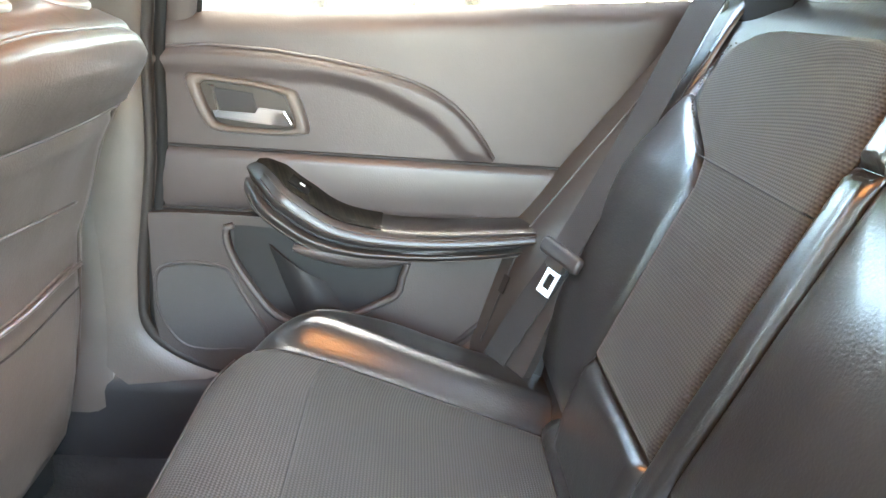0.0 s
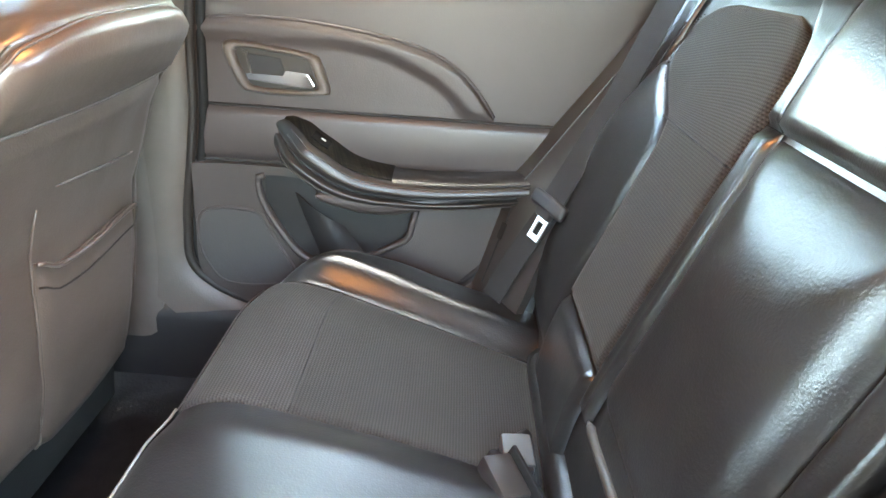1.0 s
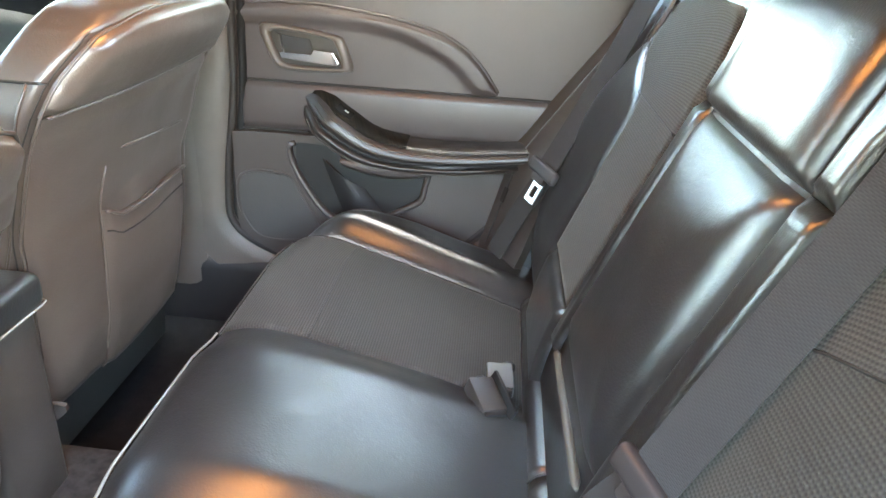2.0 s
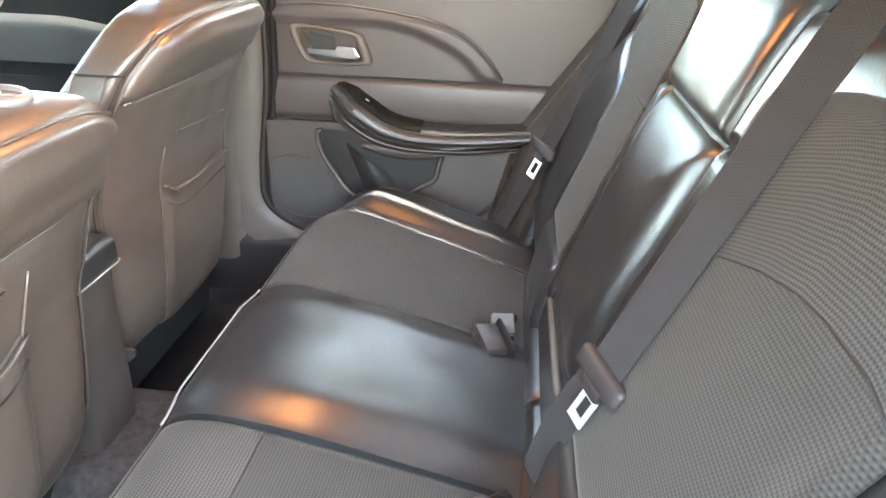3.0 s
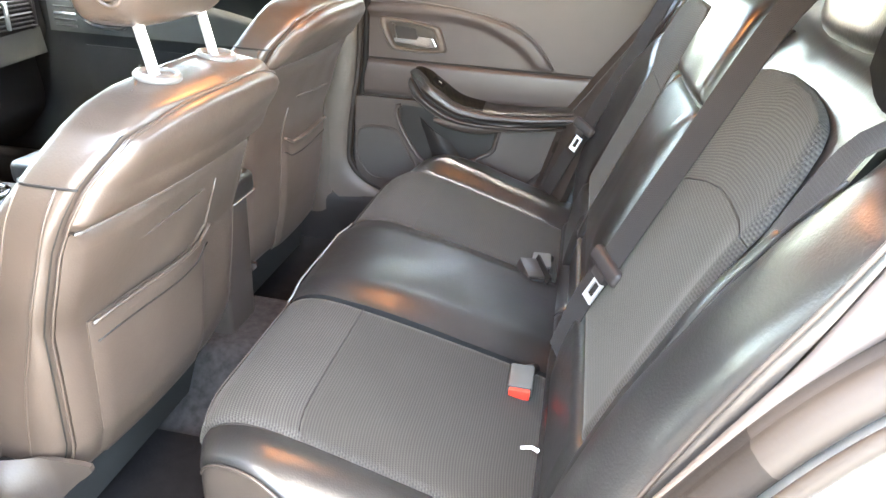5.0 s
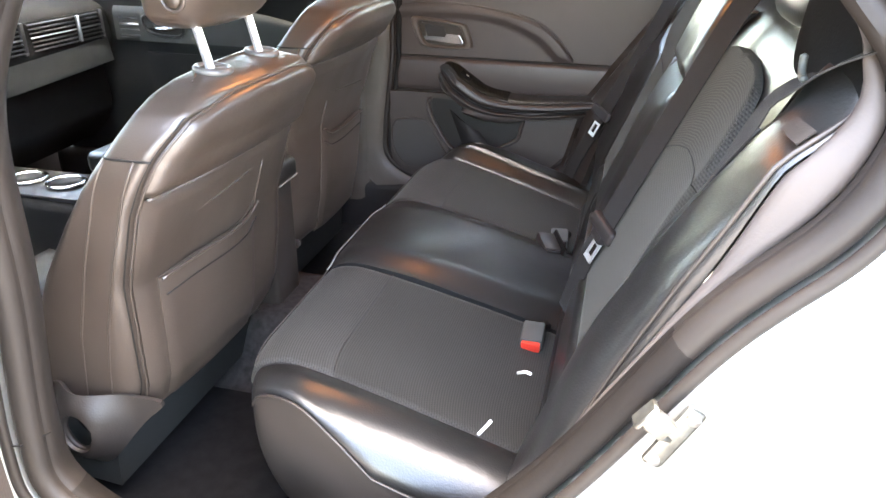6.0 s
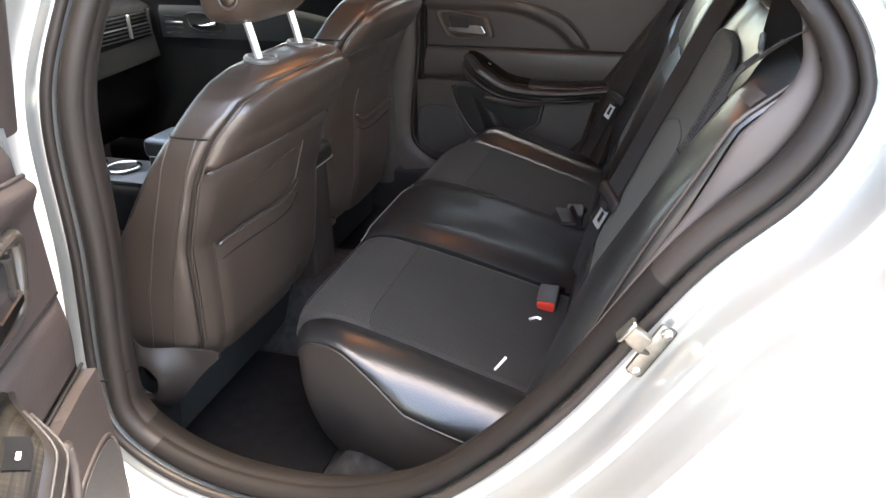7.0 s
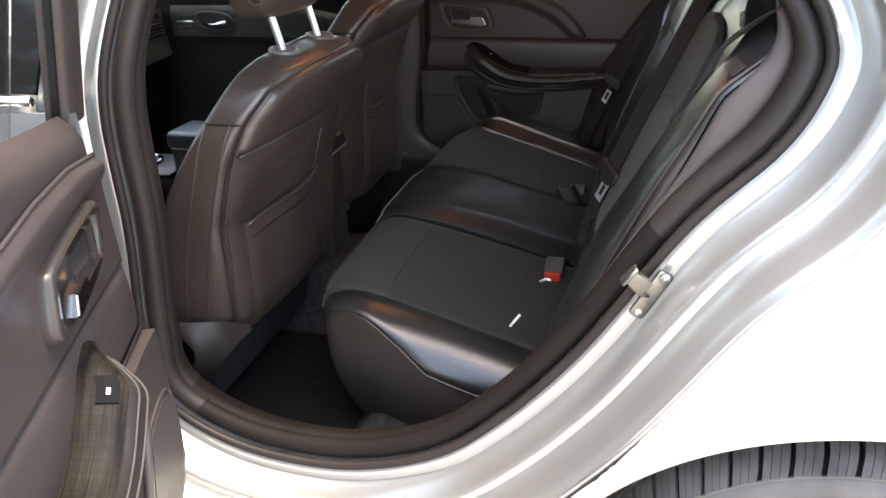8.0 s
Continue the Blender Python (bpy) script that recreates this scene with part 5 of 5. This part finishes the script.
lid = part("armrest_lid", rbox((0.46, 0.126, 0.050), pose(-0.030, -0.006, 0.650), 0.016, 5), LEATHER, console, "glossy black padded armrest lid")
part("lid_seam", tube([(-0.24, -0.0695, 0.632), (0.185, -0.0695, 0.632), (0.198, -0.064, 0.632), (0.2005, -0.054, 0.632), (0.2005, 0.042, 0.632), (0.198, 0.052, 0.632), (0.185, 0.0575, 0.632), (-0.24, 0.0575, 0.632)], 0.0016, 6), PIPING, lid)
front = part("console_tray", rbox((0.42, 0.19, 0.22), pose(-0.44, 0.0, 0.44), 0.02, 3), DASH, console)
part("tray_rim", rbox((0.36, 0.16, 0.012), pose(-0.44, 0.0, 0.556), 0.005, 2), SLAT, front, "satin grey cup holder surround")
for x in (-0.50, -0.39):
    part("cup_holder", tube([(x, 0.0, 0.545), (x, 0.0, 0.567)], 0.042, 24), BLACK_RUBBER, front)
    part("cup_rim", torus((x, 0.0, 0.567), 0.043, 0.005), CHROME, front)
part("shift_boot", rbox((0.09, 0.08, 0.10), pose(-0.60, 0.0, 0.60), 0.02, 3, 0.5), LEATHER, console)
part("shift_lever", tube([(-0.60, 0, 0.62), (-0.60, 0, 0.70)], [0.012, 0.022], 14), CHROME, console)
part("brake_lever", tube([(-0.30, 0.06, 0.56), (-0.28, 0.06, 0.60), (-0.16, 0.06, 0.625)], [0.012, 0.013, 0.010], 10), DARK_PLASTIC, console)


# ---- belts ----
def belt(name_label, path, tongue, axis, lower):
    """A belt hanging along path to its tongue; axis is the webbing's width direction."""
    t = thing("seat_belt", tuple(tongue), name_label, "seat belt", "rear seat belts")
    ax = Vector(axis).normalized()
    for line in (path, lower):
        c = spline(line, 30)
        part("webbing", grid(np.array([[tuple(Vector(p) + ax * (-0.0235 + 0.047 * j / 6)) for j in range(7)] for p in c]), 0.0016), WEB, t)
    d = (Vector(path[-3]) - Vector(path[-2])).normalized()
    n = ax.cross(d).normalized()
    if n.x > 0:
        n, ax = -n, -ax
    M = Matrix((ax, d, n)).transposed().to_4x4()
    M.translation = Vector(tongue) + n * 0.006
    bar = rbox((0.080, 0.026, 0.017), M @ Matrix.Translation((0, 0.022, 0.004)), 0.0075, 4)
    part("tongue_grip", bar, BELT_PLASTIC, t, "grey-brown plastic grip")
    part("tongue_grip", rbox((0.034, 0.018, 0.015), M @ Matrix.Translation((0, 0.006, 0.003)), 0.004, 2), BELT_PLASTIC, t)
    inner = [(-0.007, -0.033), (0.007, -0.033), (0.007, -0.010), (-0.007, -0.010)]
    outer_ = [(-0.0125, -0.042), (0.0125, -0.042), (0.0125, 0.002), (-0.0125, 0.002)]
    P = field(lambda a, b: tuple(M @ Vector((*(np.array(inner[int(round(a * 4)) % 4]) * (1 - b) + np.array(outer_[int(round(a * 4)) % 4]) * b), 0.0))), 4, 1)
    part("tongue_plate", grid(P, 0.003, flip=True), STEEL, t, "bright steel tongue plate")
    return t


belt("grey-brown rear seat belt hanging over the backrest", [(1.20, -0.262, 1.098), (1.14, -0.260, 1.106), (1.088, -0.260, 1.102), (1.043, -0.260, 1.078), (0.954, -0.258, 0.876), (0.884, -0.252, 0.704)], (0.884, -0.250, 0.686), (-0.42, 0.88, 0.2), [(0.884, -0.246, 0.702), (0.858, -0.212, 0.62), (0.832, -0.19, 0.51)])
belt("grey-brown rear seat belt hanging beside the door", [(1.10, 0.66, 1.15), (1.02, 0.635, 1.06), (0.93, 0.60, 0.86), (0.846, 0.571, 0.690)], (0.840, 0.567, 0.668), (-0.55, 0.8, 0.2), [(0.845, 0.578, 0.675), (0.800, 0.592, 0.58), (0.768, 0.602, 0.50), (0.752, 0.606, 0.45)])


def buckle(m, label, body, button, length=0.052, lean=0.0):
    t = thing("belt_buckle", m.translation, label, "belt buckle", "rear belt buckles")
    part("buckle_body", rbox((0.040, length, 0.026), m, 0.004, 2), body, t)
    part("release_button", rbox((0.034, 0.008, 0.020), m @ Matrix.Translation((0, -length / 2 - 0.0025, 0.000)), 0.002, 2), button, t)
    part("buckle_stalk", tube([tuple(m @ Vector((0, 0.02, 0))), tuple(m @ Vector((0.02, 0.05, -0.02)))], 0.010, 8), DARK_PLASTIC, t)
    if lean:
        part("buckle_rail", rbox((0.006, length * 1.25, 0.034), m @ pose(0.0225, -0.004, 0.004, 0, lean, 0), 0.002, 2), BLACK_RUBBER, t)
    return t


buckle(pose(0.783, -0.236, 0.476, 12, 0, 0), "grey belt buckle with a red button on the seat", BUCKLE_GREY, RED)
buckle(pose(0.766, 0.136, 0.488, 14, 10, 27), "dark brown belt buckle tilted against the backrest", BUCKLE_BROWN, DARK_PLASTIC, 0.062, 8.0)
buckle(pose(0.786, 0.192, 0.482, 10, 0, 4), "pale grey belt buckle beside the centre panel", BUCKLE_GREY, DARK_PLASTIC)
outer = thing("seat_belt", (1.06, -0.62, 1.04), "dark seat belt running beside the side bolster", "seat belt", "rear seat belts")
line = spline([(1.098, -0.722, 1.088), (1.068, -0.690, 1.066), (1.044, -0.652, 1.036), (1.020, -0.618, 1.002), (0.980, -0.600, 0.895), (0.915, -0.590, 0.730), (0.845, -0.585, 0.560), (0.815, -0.582, 0.475)], 48)
rows = []
for p, d in zip(line, np.gradient(line, axis=0)):
    tip = smooth(0.98, 1.06, p[2])
    across = Vector(d).cross(Vector((-0.92 + 0.62 * tip, 0.0, 0.38 + 0.55 * tip))).normalized()
    rows.append([tuple(Vector(p) + across * (-0.023 + 0.046 * j / 6)) for j in range(7)])
part("webbing", grid(np.array(rows), 0.0016), WEB, outer)
for a, b in (((0.800, -0.578, 0.632), (0.818, -0.594, 0.645)), ((0.768, -0.668, 0.598), (0.782, -0.66, 0.616))):
    tag = thing("belt_tag", a, "small white tag at the edge of the rear seat", "tag", "white tags")
    part("tag_strip", tube([a, tuple((Vector(a) + Vector(b)) / 2 + Vector((0.002, 0, 0.003))), b], 0.0022, 6), PALE_MARK, tag)

# ---- striker, wheels, added lamp ----
striker = thing("door_striker", (0.955, -0.82, 0.76), "bright steel door striker on the silver jamb", "door striker")
part("striker_plate", rbox((0.020, 0.005, 0.066), pose(0.963, -0.826, 0.768, 0, 30, 14), 0.004, 2), CAST, striker)
part("striker_bracket", rbox((0.024, 0.012, 0.018), pose(0.948, -0.836, 0.788, 0, 38, 10), 0.002, 2), CAST, striker)
part("striker_flange", rbox((0.005, 0.016, 0.026), pose(0.9365, -0.839, 0.797, 0, 38, 10), 0.0015, 1), CAST, striker)
part("striker_rod", tube([(0.938, -0.840, 0.786), (0.952, -0.834, 0.772), (0.960, -0.827, 0.766)], 0.0032, 8), CAST, striker)
for dz in (-0.024, 0.024):
    part("screw", tube([(0.963 + dz * 0.55, -0.827, 0.768 + dz), (0.963 + dz * 0.55, -0.8325, 0.768 + dz)], 0.0055, 12), SATIN, striker)


def wheel(cx, side, detailed):
    cz = WHEEL_R.y
    t = thing("wheel", (cx, side * 0.80, GROUND), "black road tyre on an alloy wheel", "wheel", "car wheels")
    prof = [(0.235, 0.885), (0.27, 0.897), (0.30, 0.897), (0.318, 0.886), (0.325, 0.868), (0.327, 0.80), (0.325, 0.715), (0.32, 0.695), (0.27, 0.685), (0.235, 0.69)]
    pr = spline(prof, 30)
    n = 72
    P = np.array([[(cx + r * math.cos(2 * math.pi * i / n), side * y, cz + r * math.sin(2 * math.pi * i / n)) for r, y in pr] for i in range(n + 1)])
    tyre = part("tyre", grid(P, 0.01, flip=side < 0), TYRE, t)
    if detailed:
        nb = 60
        for i in range(nb):
            a0, a1 = 2 * math.pi * i / nb, 2 * math.pi * (i + 0.84) / nb
            if math.sin(a0) < 0.2:
                continue
            for (y0, y1, r0, r1, cuts, lag) in ((0.845, 0.894, 0.3395, 0.3215, 3, 0.0), (0.803, 0.839, 0.3395, 0.3395, 2, 0.02), (0.760, 0.796, 0.3395, 0.3395, 2, 0.05)):
                for c in range(cuts):
                    b0 = a0 + (a1 - a0) * c / cuts + lag
                    b1 = a0 + (a1 - a0) * (c + 0.93) / cuts + lag
                    b = field(lambda u, v: (lambda r, a: (cx + r * math.cos(a), side * (y0 + (y1 - y0) * v), cz + r * math.sin(a)))(r0 + (r1 - r0) * v * v, b0 + (b1 - b0) * u + 0.035 * v * v), 1, 4)
                    part("tread_block", grid(b, 0.014, flip=side > 0), TYRE, tyre)
        part("tread_base", grid(np.array([[(cx + r * math.cos(2 * math.pi * i / 72), side * y, cz + r * math.sin(2 * math.pi * i / 72)) for r, y in ((0.318, 0.8895), (0.3275, 0.869), (0.3285, 0.80), (0.3275, 0.72))] for i in range(73)]), 0.002, flip=side < 0), BLACK_RUBBER, tyre)
        part("sidewall_ring", tube([(cx + 0.318 * math.cos(a), side * 0.8915, cz + 0.318 * math.sin(a)) for a in np.linspace(0, 2 * math.pi, 72, endpoint=False)], 0.0022, 6, closed=True), TYRE, tyre)
    rim = part("rim", grid(np.array([[(cx + r * math.cos(2 * math.pi * i / 48), side * y, cz + r * math.sin(2 * math.pi * i / 48)) for r, y in ((0.236, 0.888), (0.225, 0.885), (0.215, 0.86), (0.205, 0.80), (0.205, 0.70))] for i in range(49)]), 0.005, flip=side < 0), ALLOY, t)
    part("hub", tube([(cx, side * 0.80, cz), (cx, side * 0.872, cz)], [0.07, 0.05], 20), ALLOY, rim)
    for k in range(5):
        a = 2 * math.pi * k / 5 + 0.3
        part("spoke", tube([(cx + 0.04 * math.cos(a), side * 0.862, cz + 0.04 * math.sin(a)), (cx + 0.215 * math.cos(a), side * 0.872, cz + 0.215 * math.sin(a))], [0.030, 0.022], 8, flat=0.5, up=(0, 1, 0)), ALLOY, rim)
    return t


wheel(WHEEL_R.x, -1, True)
wheel(WHEEL_R.x, 1, False)
wheel(WHEEL_F.x, -1, False)
wheel(WHEEL_F.x, 1, False)

# Unseen lamp, added only to put orange reflections on the leather.
lamp = thing("added_lamp", (0.50, 0.0, 1.325), "unseen warm lamp added for orange reflections on the leather", "dome lamp")
part("glow_housing", rbox((0.125, 0.25, 0.014), pose(0.50, 0, 1.322), 0.005, 2), TRIM_PALE, lamp)
part("glow_panel", rbox((0.10, 0.22, 0.010), pose(0.50, 0, 1.312), 0.004, 2), ORANGE_GLOW, lamp, "glowing orange panel")
